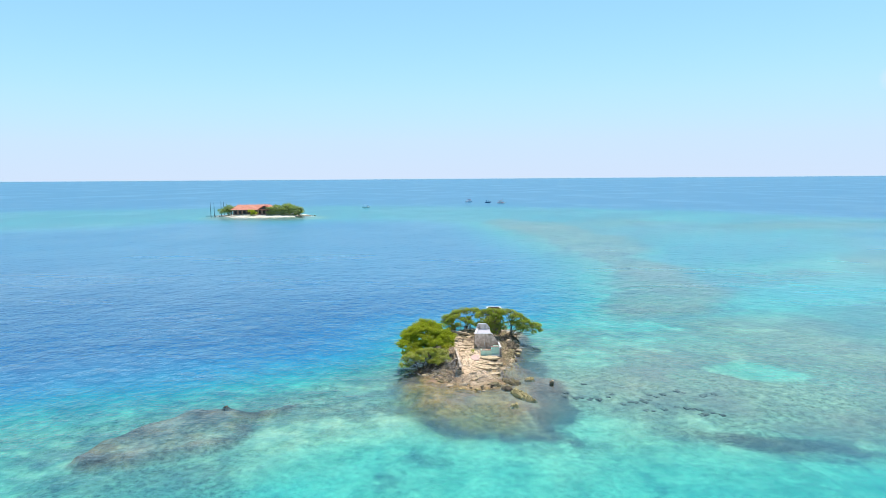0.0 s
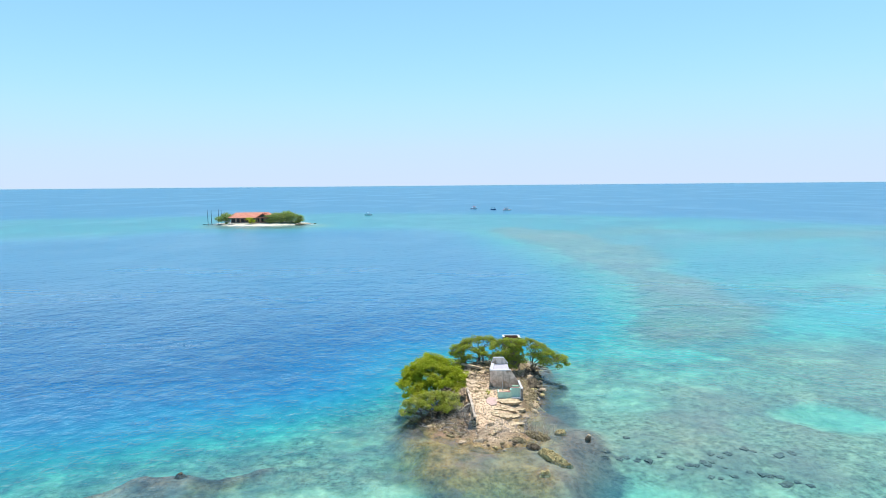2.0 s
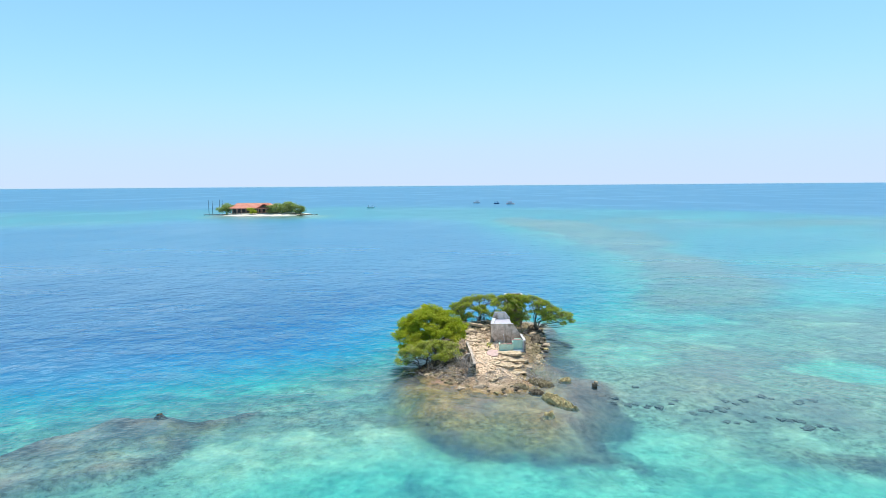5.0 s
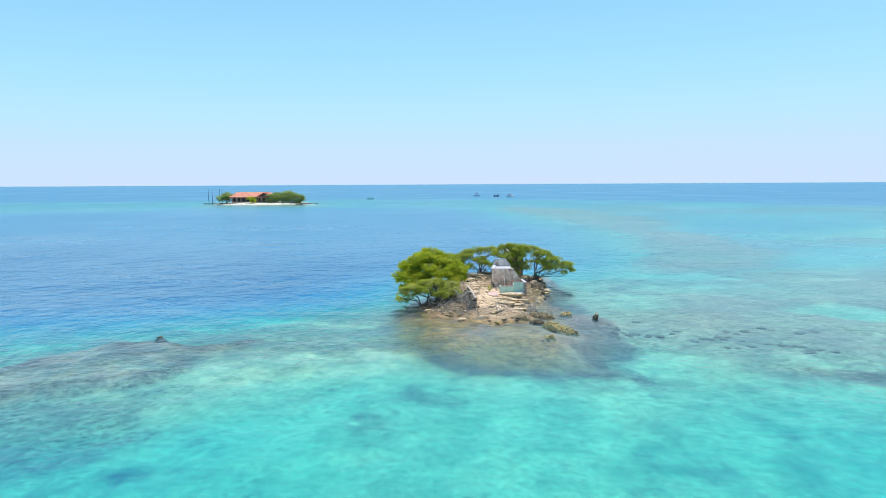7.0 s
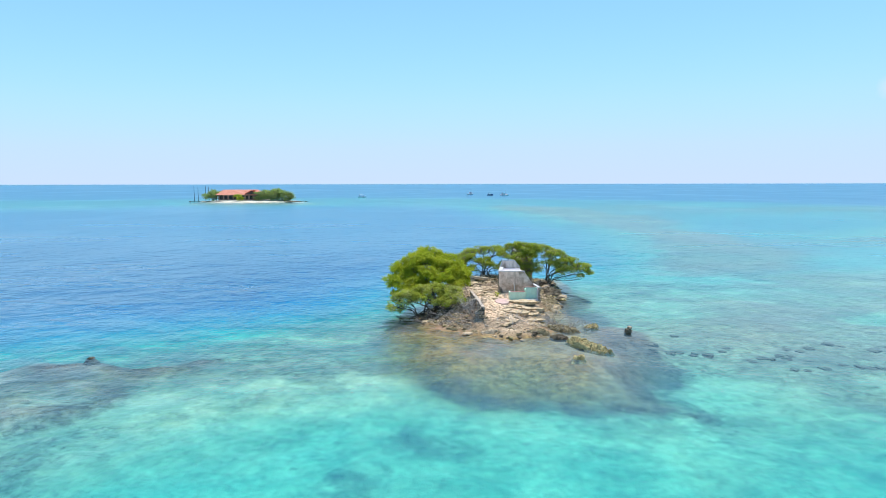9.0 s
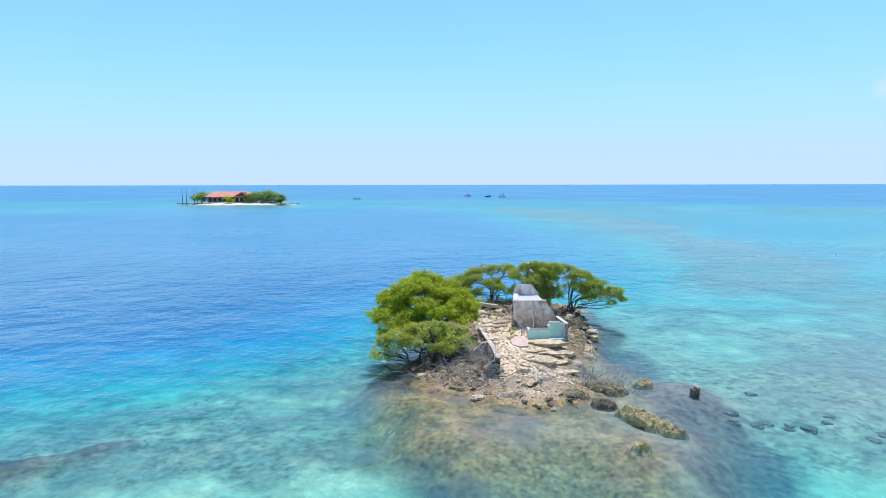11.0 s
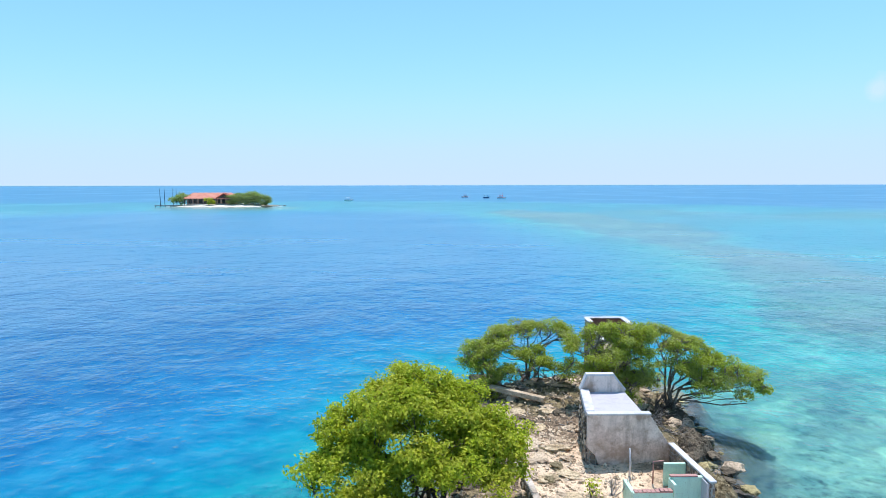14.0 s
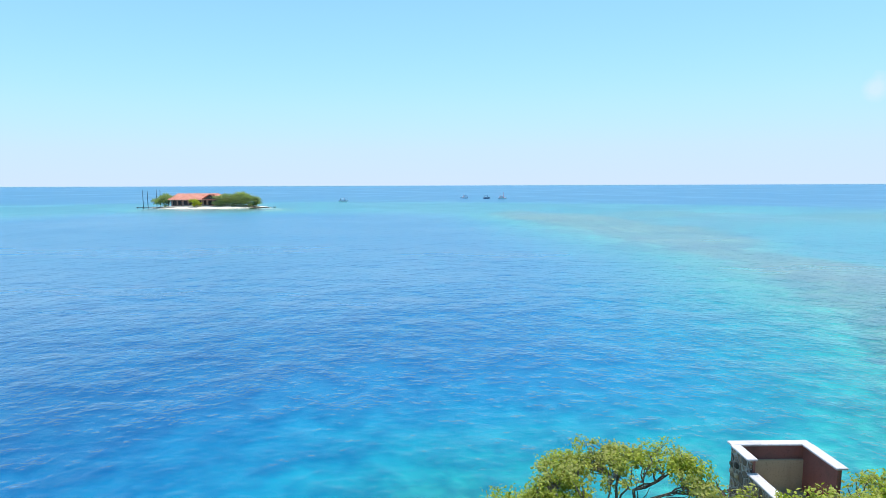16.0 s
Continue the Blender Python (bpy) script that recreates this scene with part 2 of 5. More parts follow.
def islet_material(name="islet_limestone"):
    n = Nodes(name)
    big, mid, fine = n.noise(0.35, 4), n.noise(1.7, 6, 0.7), n.noise(9.0, 5, 0.75)
    base = n.mix(n.ramp(mid, (0.36, 0.0), (0.62, 1.0)), (0.29, 0.18, 0.11), (0.74, 0.54, 0.37))
    base = n.mix(n.ramp(big, (0.45, 0.0), (0.62, 0.6)), base, (0.60, 0.50, 0.38))
    pale = n.add("Attribute", attribute_name="pale").outputs["Fac"]
    base = n.mix(n.math("MULTIPLY", pale, n.ramp(mid, (0.3, 0.4), (0.5, 1.0))), base, (0.86, 0.64, 0.45))
    litter = n.add("Attribute", attribute_name="litter").outputs["Fac"]
    crumbs = n.noise(4.2, 6, 0.8)
    debris = n.mix(n.ramp(crumbs, (0.42, 0.0), (0.64, 1.0)), (0.05, 0.036, 0.026), (0.46, 0.33, 0.22))
    base = n.mix(n.ramp(n.math("ADD", litter, n.math("MULTIPLY", n.math("SUBTRACT", mid, 0.5), 0.9)), (0.3, 0.0), (0.65, 0.95)), base, debris)
    base = n.mix(n.ramp(fine, (0.36, 0.8), (0.5, 0.0)), base, (0.13, 0.095, 0.06))
    karst = n.add("Attribute", attribute_name="karst").outputs["Fac"]
    pits = n.mix(n.ramp(crumbs, (0.40, 0.0), (0.60, 1.0)), (0.045, 0.036, 0.022), (0.34, 0.27, 0.15))
    base = n.mix(n.ramp(n.math("ADD", karst, n.math("MULTIPLY", n.math("SUBTRACT", mid, 0.5), 0.9)), (0.35, 0.0), (0.6, 0.95)), base, pits)
    z = n.add("SeparateXYZ", {0: n.add("NewGeometry").outputs["Position"]}).outputs[2]
    wet = n.ramp(n.math("ADD", z, n.math("MULTIPLY", n.math("SUBTRACT", mid, 0.5), 0.4)), (-0.02, 1.0), (0.30, 0.0))
    gold = golden_algae(n, n.noise(1.6, 6, 0.7), n.noise(5.5, 5, 0.75), n.noise(0.4, 6, 0.7))
    wet = n.math("MULTIPLY", wet, n.math("SUBTRACT", 1.0, n.math("MULTIPLY", karst, 0.85)))
    base = n.mix(wet, base, gold)
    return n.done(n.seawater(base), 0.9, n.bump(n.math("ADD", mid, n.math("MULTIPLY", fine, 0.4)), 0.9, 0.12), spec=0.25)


def rock_material(name, dark, light, scale=3.0, differ=0.35):
    n = Nodes(name)
    info = n.add("ObjectInfo").outputs["Random"]
    mid, fine = n.noise(scale, 6, 0.7), n.noise(scale * 6, 5, 0.75)
    base = n.mix(n.ramp(mid, (0.38, 0.0), (0.6, 1.0)), dark, light)
    base = n.mix(n.ramp(fine, (0.35, 0.7), (0.5, 0.0)), base, tuple(0.4 * c for c in dark))
    base = n.mix(n.math("MULTIPLY", info, differ), base, tuple(0.55 * c for c in light))
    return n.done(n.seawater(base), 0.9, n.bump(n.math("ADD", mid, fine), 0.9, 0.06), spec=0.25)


def plaster_material(name, clean, dirty, amount=0.5, rough=0.85):
    """Weathered paint or cement render with stains, streaks and chips."""
    n = Nodes(name)
    stain = n.noise(1.3, 6, 0.7)
    streak = n.noise(3.0, 4, 0.6, stretch=(1.0, 1.0, 0.18, 0.0))
    grain = n.noise(28.0, 4, 0.7)
    lo = 0.62 - 0.25 * amount
    base = n.mix(n.ramp(stain, (lo, 0.0), (lo + 0.18, 0.85)), clean, dirty)
    base = n.mix(n.ramp(streak, (0.5, 0.0), (0.72, 0.6 * amount + 0.1)), base, tuple(0.6 * c for c in dirty))
    base = n.mix(n.ramp(grain, (0.30, 0.5), (0.45, 0.0)), base, tuple(0.5 * c for c in dirty))
    return n.done(base, rough, n.bump(n.math("ADD", grain, stain), 0.5, 0.012), spec=0.25)


def masonry_material():
    """Rubble coral stones in mortar."""
    n = Nodes("rubble_masonry")
    pos = n.add("NewGeometry").outputs["Position"]
    warped = n.mix(0.12, pos, n.add("TexNoise", {"Vector": pos, "Scale": 4.0}).outputs[1], "ADD")
    cell = n.add("TexVoronoi", {"Vector": warped, "Scale": 5.5}, feature="DISTANCE_TO_EDGE").outputs[0]
    tint = n.add("TexVoronoi", {"Vector": warped, "Scale": 5.5}).outputs["Color"]
    grey = n.add("SeparateColor", {0: tint}).outputs[0]
    stone = n.mix(grey, (0.12, 0.09, 0.07), (0.40, 0.31, 0.25))
    base = n.mix(n.ramp(cell, (0.03, 1.0), (0.09, 0.0)), stone, (0.48, 0.45, 0.42))
    return n.done(base, 0.9, n.bump(n.ramp(cell, (0.0, 0.0), (0.15, 1.0)), 0.9, 0.05), spec=0.2)


def leaf_material(name, dark, light, olive):
    n = Nodes(name)
    rnd = n.add("NewGeometry").outputs["Random Per Island"]
    patch = n.noise(0.8, 3)
    base = n.mix(rnd, dark, light)
    base = n.mix(n.ramp(patch, (0.45, 0.0), (0.65, 0.6)), base, olive)
    n.done(base, 0.6, spec=0.2)
    thin = n.add("BsdfTranslucent", {"Color": n.mix(0.6, base, (0.46, 0.62, 0.02))}).outputs[0]
    mixed = n.add("MixShader", {0: 0.46, 1: n.bsdf.outputs[0], 2: thin}).outputs[0]
    n.put(n.out.inputs[0], mixed)
    return n.mat


def plain_material(name, colour, rough=0.6, worn=0.25, metal=0.0):
    n = Nodes(name)
    patch = n.noise(4.0, 5, 0.7)
    base = n.mix(n.ramp(patch, (0.4, 0.0), (0.7, worn)), colour, tuple(0.45 * c + 0.02 for c in colour))
    return n.done(base, rough, n.bump(patch, 0.3, 0.01), metal)


def tile_material():
    n = Nodes("clay_tiles")
    pos = n.add("NewGeometry").outputs["Position"]
    wave = n.add("TexWave", {"Vector": pos, "Scale": 1.6, "Distortion": 0.4}, bands_direction="X").outputs[1]
    patch = n.noise(0.7, 5, 0.7)
    base = n.mix(n.ramp(patch, (0.35, 0.0), (0.65, 1.0)), (0.60, 0.21, 0.14), (0.74, 0.33, 0.24))
    return n.done(base, 0.8, n.bump(wave, 0.8, 0.05))


SEABED, WATER, ISLET = seabed_material(), water_material(), islet_material()
ROCK = rock_material("shore_rock", (0.28, 0.20, 0.13), (0.76, 0.59, 0.42))
ROCK_DARK = rock_material("dark_reef_rock", (0.06, 0.047, 0.035), (0.25, 0.20, 0.14))
ROCK_GOLD = rock_material("algae_rock", (0.24, 0.18, 0.08), (0.64, 0.53, 0.27), 5.0)
ROCK_KARST = rock_material("karst_rock", (0.10, 0.075, 0.04), (0.42, 0.34, 0.20), 5.0)
SLAB = rock_material("pale_slab", (0.42, 0.31, 0.19), (0.84, 0.66, 0.44), 2.2, 0.15)
WHITE = plaster_material("white_coping", (0.62, 0.60, 0.62), (0.40, 0.37, 0.37), 0.35)
WHITEWASH = plaster_material("worn_whitewash", (0.70, 0.61, 0.53), (0.35, 0.28, 0.22), 1.0)
CHIPS = rock_material("coral_chips", (0.48, 0.35, 0.23), (0.84, 0.67, 0.49), 2.0)
ROCK_CORAL = rock_material("coral_rock", (0.10, 0.09, 0.085), (0.28, 0.26, 0.21))
CEMENT = plaster_material("stained_cement", (0.88, 0.71, 0.62), (0.44, 0.29, 0.21), 0.8)
LILAC = plaster_material("pale_render", (0.52, 0.49, 0.54), (0.40, 0.36, 0.38), 0.3)
GREEN = plaster_material("mint_paint", (0.60, 0.82, 0.67), (0.44, 0.60, 0.49), 0.35)
PINK = plaster_material("pink_floor_paint", (0.62, 0.42, 0.39), (0.52, 0.41, 0.34), 0.6)
MAROON = plaster_material("maroon_paint", (0.30, 0.13, 0.11), (0.20, 0.11, 0.09), 0.5)
TAN = plaster_material("tan_screed", (0.46, 0.38, 0.27), (0.30, 0.25, 0.18), 0.3)
RED_PAINT = plain_material("faded_red_paint", (0.46, 0.24, 0.21))
MASONRY = masonry_material()
TWIG = rock_material("grey_mangrove_twig", (0.13, 0.105, 0.085), (0.40, 0.34, 0.28), 6.0)
BARK = rock_material("mangrove_bark", (0.07, 0.05, 0.04), (0.22, 0.17, 0.14), 6.0)
DRIFT = rock_material("bleached_wood", (0.38, 0.32, 0.28), (0.74, 0.66, 0.60), 6.0)
LEAF_BRIGHT = leaf_material("bright_mangrove_leaf", (0.18, 0.23, 0.012), (0.66, 0.67, 0.05), (0.60, 0.53, 0.07))
LEAF_OLIVE = leaf_material("olive_mangrove_leaf", (0.19, 0.22, 0.035), (0.52, 0.57, 0.085), (0.48, 0.44, 0.19))
LEAF_SHRUB = leaf_material("dry_shrub_leaf", (0.20, 0.22, 0.03), (0.64, 0.62, 0.13), (0.60, 0.52, 0.27))
# distance haze is mixed into this leaf colour: paler and greyer green
LEAF_FAR_HAZED = leaf_material("hazed_island_leaf", (0.18, 0.25, 0.12), (0.38, 0.45, 0.20), (0.40, 0.42, 0.22))
TILES = tile_material()
HOUSE_WALL = plaster_material("house_wall", (0.50, 0.33, 0.25), (0.38, 0.25, 0.20), 0.3)
HOUSE_DARK = plain_material("opening_shade", (0.035, 0.03, 0.03), 0.5)
TIMBER = plain_material("weathered_timber", (0.10, 0.075, 0.06), 0.8)
BEACH = rock_material("beach_sand", (0.62, 0.55, 0.44), (0.82, 0.77, 0.67), 0.4)
BOAT_WHITE = plain_material("boat_white_paint", (0.85, 0.84, 0.83), 0.4)
BOAT_BLUE = plain_material("boat_dark_paint", (0.10, 0.16, 0.25), 0.4)
BOAT_RED = plain_material("boat_red_paint", (0.62, 0.10, 0.09), 0.4)
STEEL = plain_material("dark_steel", (0.05, 0.05, 0.055), 0.6)


# ---- mesh helpers ----
def smooth(a, b, v):
    t = np.clip((v - a) / (b - a), 0, 1)
    return t * t * (3 - 2 * t)


def lattice(ix, iy, seed):
    v = np.sin(ix * 127.1 + iy * 311.7 + seed * 74.7) * 43758.5453
    return v - np.floor(v)


def fbm(x, y, size, octaves=4, seed=0):
    """Smooth noise from -1 to 1 with features of that size in metres."""
    total, weight, amount = 0.0, 0.0, 1.0
    for o in range(octaves):
        u, v = x / size * 2 ** o + 17.3 * o, y / size * 2 ** o - 9.1 * o
        iu, iv = np.floor(u), np.floor(v)
        fu, fv = u - iu, v - iv
        fu, fv = fu * fu * (3 - 2 * fu), fv * fv * (3 - 2 * fv)
        a, b = lattice(iu, iv, seed + o), lattice(iu + 1, iv, seed + o)
        c, d = lattice(iu, iv + 1, seed + o), lattice(iu + 1, iv + 1, seed + o)
        total = total + amount * ((a * (1 - fu) + b * fu) * (1 - fv) + (c * (1 - fu) + d * fu) * fv)
        weight += amount
        amount *= 0.5
    return 2 * total / weight - 1


def inside(x, y, outline):
    """The distance to a closed outline: positive inside it, negative outside."""
    best, odd = np.full(x.shape, 1e9), np.zeros(x.shape, bool)
    for (ax, ay), (bx, by) in zip(outline, outline[1:] + outline[:1]):
        dx, dy = bx - ax, by - ay
        t = np.clip(((x - ax) * dx + (y - ay) * dy) / (dx * dx + dy * dy), 0, 1)
        best = np.minimum(best, np.hypot(x - ax - t * dx, y - ay - t * dy))
        if ay != by:
            odd ^= ((ay > y) != (by > y)) & (x < (y - ay) / (by - ay) * dx + ax)
    return np.where(odd, best, -best)


def spot(x, y, cx, cy, rx, ry, turn=0.0, edge=0.5):
    """1 inside an ellipse, falling to 0 outside it."""
    c, s = math.cos(radians(turn)), math.sin(radians(turn))
    u, v = (x - cx) * c + (y - cy) * s, (y - cy) * c - (x - cx) * s
    return 1 - smooth(1 - edge, 1 + edge, np.hypot(u / rx, v / ry))


def mesh_of(name, verts, faces, material, flat=True):
    me = bpy.data.meshes.new(name)
    me.from_pydata([tuple(v) for v in verts], [], [tuple(int(i) for i in f) for f in faces])
    me.materials.append(material)
    if not flat:
        me.polygons.foreach_set("use_smooth", np.ones(len(me.polygons), bool))
    me.update()
    return me


def sheet(name, xs, ys, height, material, extra=()):
    """A ground sheet over a grid of lines, with named values stored at its points."""
    gx, gy = np.meshgrid(xs, ys)
    z = height(gx, gy)
    nx, ny = len(xs), len(ys)
    co = np.stack([gx, gy, z], -1).reshape(-1, 3)
    i = (np.arange(ny - 1)[:, None] * nx + np.arange(nx - 1)[None, :]).ravel()
    quads = np.stack([i, i + 1, i + nx + 1, i + nx], 1)
    me = bpy.data.meshes.new(name)
    me.vertices.add(len(co))
    me.vertices.foreach_set("co", co.ravel())
    me.loops.add(quads.size)
    me.loops.foreach_set("vertex_index", quads.ravel().astype(np.int32))
    me.polygons.add(len(quads))
    me.polygons.foreach_set("loop_start", (np.arange(len(quads)) * 4).astype(np.int32))
    me.polygons.foreach_set("loop_total", np.full(len(quads), 4, np.int32))
    me.polygons.foreach_set("use_smooth", np.ones(len(quads), bool))
    me.update(calc_edges=True)
    for key, values in extra:
        me.attributes.new(key, "FLOAT", "POINT").data.foreach_set("value", values(gx, gy).ravel().astype(np.float32))
    me.materials.append(material)
    return new(name, me)


def part(name, bm, material, parent, label=""):
    """One bmesh as one mesh object under a thing or a part."""
    me = bpy.data.meshes.new(name)
    bmesh.ops.recalc_face_normals(bm, faces=bm.faces)
    bm.to_mesh(me)
    bm.free()
    me.materials.append(material)
    ob = new(name, me)
    ob.parent = parent
    return tagged(ob, label)


def empty(name, x, y, z, turn=0.0):
    ob = new(name)
    ob.matrix_world = pose(x, y, z, 0, 0, turn)
    bpy.context.view_layer.update()
    return ob


def prism(loop, push, worn=0.02, bm=None):
    """A solid from a flat loop of points pushed along a vector, with worn edges."""
    own = bm is None
    bm = bm or bmesh.new()
    a = [bm.verts.new(p) for p in loop]
    b = [bm.verts.new(Vector(p) + Vector(push)) for p in loop]
    faces = [bm.faces.new(a), bm.faces.new(b[::-1])]
    for i in range(len(a)):
        j = (i + 1) % len(a)
        faces.append(bm.faces.new((a[j], a[i], b[i], b[j])))
    if worn and own:
        bmesh.ops.bevel(bm, geom=bm.edges[:], offset=worn, segments=1, affect="EDGES")
    return bm


def block(x0, x1, y0, y1, z0, z1, worn=0.02):
    return prism([(x0, y0, z0), (x1, y0, z0), (x1, y1, z0), (x0, y1, z0)], (0, 0, z1 - z0), worn)


def tube(points, radii, sides=6):
    """Points and faces of a bent, tapered tube."""
    verts, faces = [], []
    pts = [Vector(p) for p in points]
    for n, (p, r) in enumerate(zip(pts, radii)):
        way = (pts[min(n + 1, len(pts) - 1)] - pts[max(n - 1, 0)]).normalized()
        side = way.cross(Vector((0.31, 0.87, 0.4))).normalized()
        up = way.cross(side)
        for k in range(sides):
            a = 2 * math.pi * k / sides
            verts.append(p + r * (math.cos(a) * side + math.sin(a) * up))
    for n in range(len(pts) - 1):
        for k in range(sides):
            j = (k + 1) % sides
            faces.append((n * sides + k, n * sides + j, (n + 1) * sides + j, (n + 1) * sides + k))
    faces.append(tuple(range(sides))[::-1])
    faces.append(tuple((len(pts) - 1) * sides + k for k in range(sides)))
    return verts, faces


class Pile:
    """Collects points and faces of many pieces that become one mesh."""

    def __init__(self):
        self.verts, self.faces = [], []

    def add(self, piece):
        base = len(self.verts)
        self.verts += piece[0]
        self.faces += [tuple(base + i for i in f) for f in piece[1]]

    def ob(self, name, material, parent=None, label="", flat=False):
        ob = new(name, mesh_of(name, self.verts, self.faces, material, flat))
        ob.parent = parent
        return tagged(ob, label)


def crooked(a, b, steps, bend, rng):
    """Points of a crooked branch from a to b."""
    a, b = Vector(a), Vector(b)
    out = []
    for n in range(steps + 1):
        t = n / steps
        sway = bend * (b - a).length * math.sin(math.pi * t)
        out.append(a.lerp(b, t) + Vector((rng.uniform(-1, 1), rng.uniform(-1, 1), rng.uniform(-0.4, 0.6))) * sway * (0 < n < steps))
    return out


def tree(name, base, lobes, leaves, material, label, seed, stems=3, leaf=0.15, clump=0.2, per=26, root=0.5, gaps=0.25, twigs=1.0, puff=0.42, bark=None):
    """A mangrove: crooked stems and prop roots, limbs to each lobe of the crown, and leaf clumps on the twigs' ends."""
    rng = random.Random(seed)
    top = empty(name, *base)
    tagged(top, label, "tree")
    wood, b = Pile(), Vector(base)
    nodes = []
    starts = [b + Vector((rng.uniform(-1, 1), rng.uniform(-1, 1), 0)) * root * 0.6 for _ in range(stems)]
    for n, (c, r) in enumerate(lobes):
        c, r = Vector(c), Vector(r)
        foot = min(starts, key=lambda s: (s - c).length + rng.uniform(0, 0.6)).copy()
        end = c + Vector((0, 0, -0.25 * r.z))
        bend = foot.lerp(end, rng.uniform(0.12, 0.30))
        bend.z = foot.z + rng.uniform(0.55, 0.75) * (end.z - foot.z)
        line = crooked(foot, bend, 3, 0.10, rng) + crooked(bend, end, 3, 0.12, rng)[1:]
        thick = 0.028 + 0.017 * min(r.x, 3.0)
        wood.add(tube(line, [thick * (1.15 - 0.1 * k) for k in range(7)], 7))
        nodes += line[3:]
        for _ in range(4):
            tip = c + Vector((rng.uniform(-0.7, 0.7) * r.x, rng.uniform(-0.7, 0.7) * r.y, rng.uniform(-0.2, 0.6) * r.z))
            arm = crooked(line[rng.randint(2, 5)], tip, 5, 0.10, rng)
            wood.add(tube(arm, [thick * (0.6 - 0.09 * k) for k in range(6)], 5))
            nodes += arm[2:]
    for _ in range(int(6 * root)):
        a = rng.uniform(0, 6.28)
        far = b + Vector((math.cos(a) * root, math.sin(a) * root, -0.35))
        wood.add(tube(crooked(b + Vector((0, 0, 0.5)), far, 4, 0.12, rng), [0.04, 0.035, 0.03, 0.025, 0.02], 5))
    centres = []
    whole = sum(q[1][0] * q[1][1] for q in lobes)
    for c, r in lobes:
        c, r = Vector(c), Vector(r)
        share = leaves / per * r.x * r.y / whole
        puffs = max(3, int(5.2 * r.x * r.y * (0.7 + 0.5 * r.z / r.x) / puff ** 2 / 1.7))
        for _ in range(puffs):
            u = Vector((rng.gauss(0, 1), rng.gauss(0, 1), rng.gauss(0, 1))).normalized()
            if u.z < -0.3 and rng.random() < 0.75:
                u.z = -u.z
            f = rng.uniform(0.62, 0.98)
            bulge = 1 + 0.34 * noise.noise(c * 0.7 + u * 1.9) + 0.18 * noise.noise(c + u * 4.3)
            at = c + Vector((u.x * r.x, u.y * r.y, u.z * r.z)) * f * bulge
            if noise.noise(at * 1.3 + Vector((seed, 0, 0))) < -gaps:
                continue
            # each puff is a small cushion of leaves at a twig's end, open below
            size = puff * rng.uniform(0.7, 1.25)
            for _ in range(max(1, int(share / puffs))):
                v = Vector((rng.gauss(0, 1), rng.gauss(0, 1), rng.gauss(0.35, 0.8))).normalized()
                k = rng.uniform(0.45, 1.0) ** 0.5
                p = at + Vector((v.x, v.y, v.z * 0.62)) * size * k
                if noise.noise(p * (1.1 / puff) + Vector((0, seed, 0))) > -0.12:
                    centres.append((p, (v + 0.35 * u).normalized()))
    for p, u in centres:
        if rng.random() < 0.22 * twigs:
            near = min(nodes, key=lambda q: (q - p).length_squared)
            wood.add(tube(crooked(near, p, 3, 0.08, rng), [0.018, 0.014, 0.010, 0.006], 4))
    made = wood.ob("trunk", bark or BARK, top)
    made.matrix_parent_inverse = top.matrix_world.inverted()
    count = per * len(centres)
    gen = np.random.RandomState(seed)
    cp = np.repeat(np.array([p for p, _ in centres]), per, 0)
    cu = np.repeat(np.array([u for _, u in centres]), per, 0)
    pos = cp + gen.normal(0, 1, (count, 3)) * clump * np.array([1, 1, 0.7])
    nrm = cu * 0.5 + np.array([0, 0, 0.55]) + gen.normal(0, 0.55, (count, 3))
    nrm /= np.linalg.norm(nrm, axis=1, keepdims=True)
    way = np.cross(nrm, gen.normal(0, 1, (count, 3)))
    way /= np.linalg.norm(way, axis=1, keepdims=True)
    side = np.cross(nrm, way)
    size = leaf * gen.uniform(0.65, 1.25, (count, 1))
    fold = nrm * size * 0.10
    quad = np.stack([pos - way * size * 0.5, pos + side * size * 0.26 + fold, pos + way * size * 0.5, pos - side * size * 0.26 + fold], 1).reshape(-1, 3)
    me = bpy.data.meshes.new("crown")
    me.vertices.add(len(quad))
    me.vertices.foreach_set("co", quad.ravel())
    me.loops.add(len(quad))
    me.loops.foreach_set("vertex_index", np.arange(len(quad), dtype=np.int32))
    me.polygons.add(count)
    me.polygons.foreach_set("loop_start", (np.arange(count) * 4).astype(np.int32))
    me.polygons.foreach_set("loop_total", np.full(count, 4, np.int32))
    me.update(calc_edges=True)
    me.materials.append(material)
    crown = new("crown", me)
    crown.parent = top
    crown.matrix_parent_inverse = top.matrix_world.inverted()
    return top


def stone_mesh(seed, squash=0.6, rough=0.36, level=3):
    """A broken, pitted stone about one metre across."""
    bm = bmesh.new()
    bmesh.ops.create_icosphere(bm, subdivisions=level, radius=0.5)
    for v in bm.verts:
        d = v.co.normalized()
        f = 1 + rough * 1.5 * noise.noise(d * 1.3 + Vector((seed * 3.1, 0, 0))) + rough * 0.8 * noise.noise(d * 3.7 + Vector((0, seed, 0)))
        f += 0.16 * noise.noise(d * 7.0 + Vector((0, 0, seed)))
        v.co = Vector((d.x * 0.5 * f, d.y * 0.5 * f, d.z * 0.5 * f * squash))
        if v.co.z > 0.30 * squash:
            v.co.z = 0.30 * squash + 0.35 * (v.co.z - 0.30 * squash)
    me = bpy.data.meshes.new("rock")
    bm.to_mesh(me)
    bm.free()
    return me


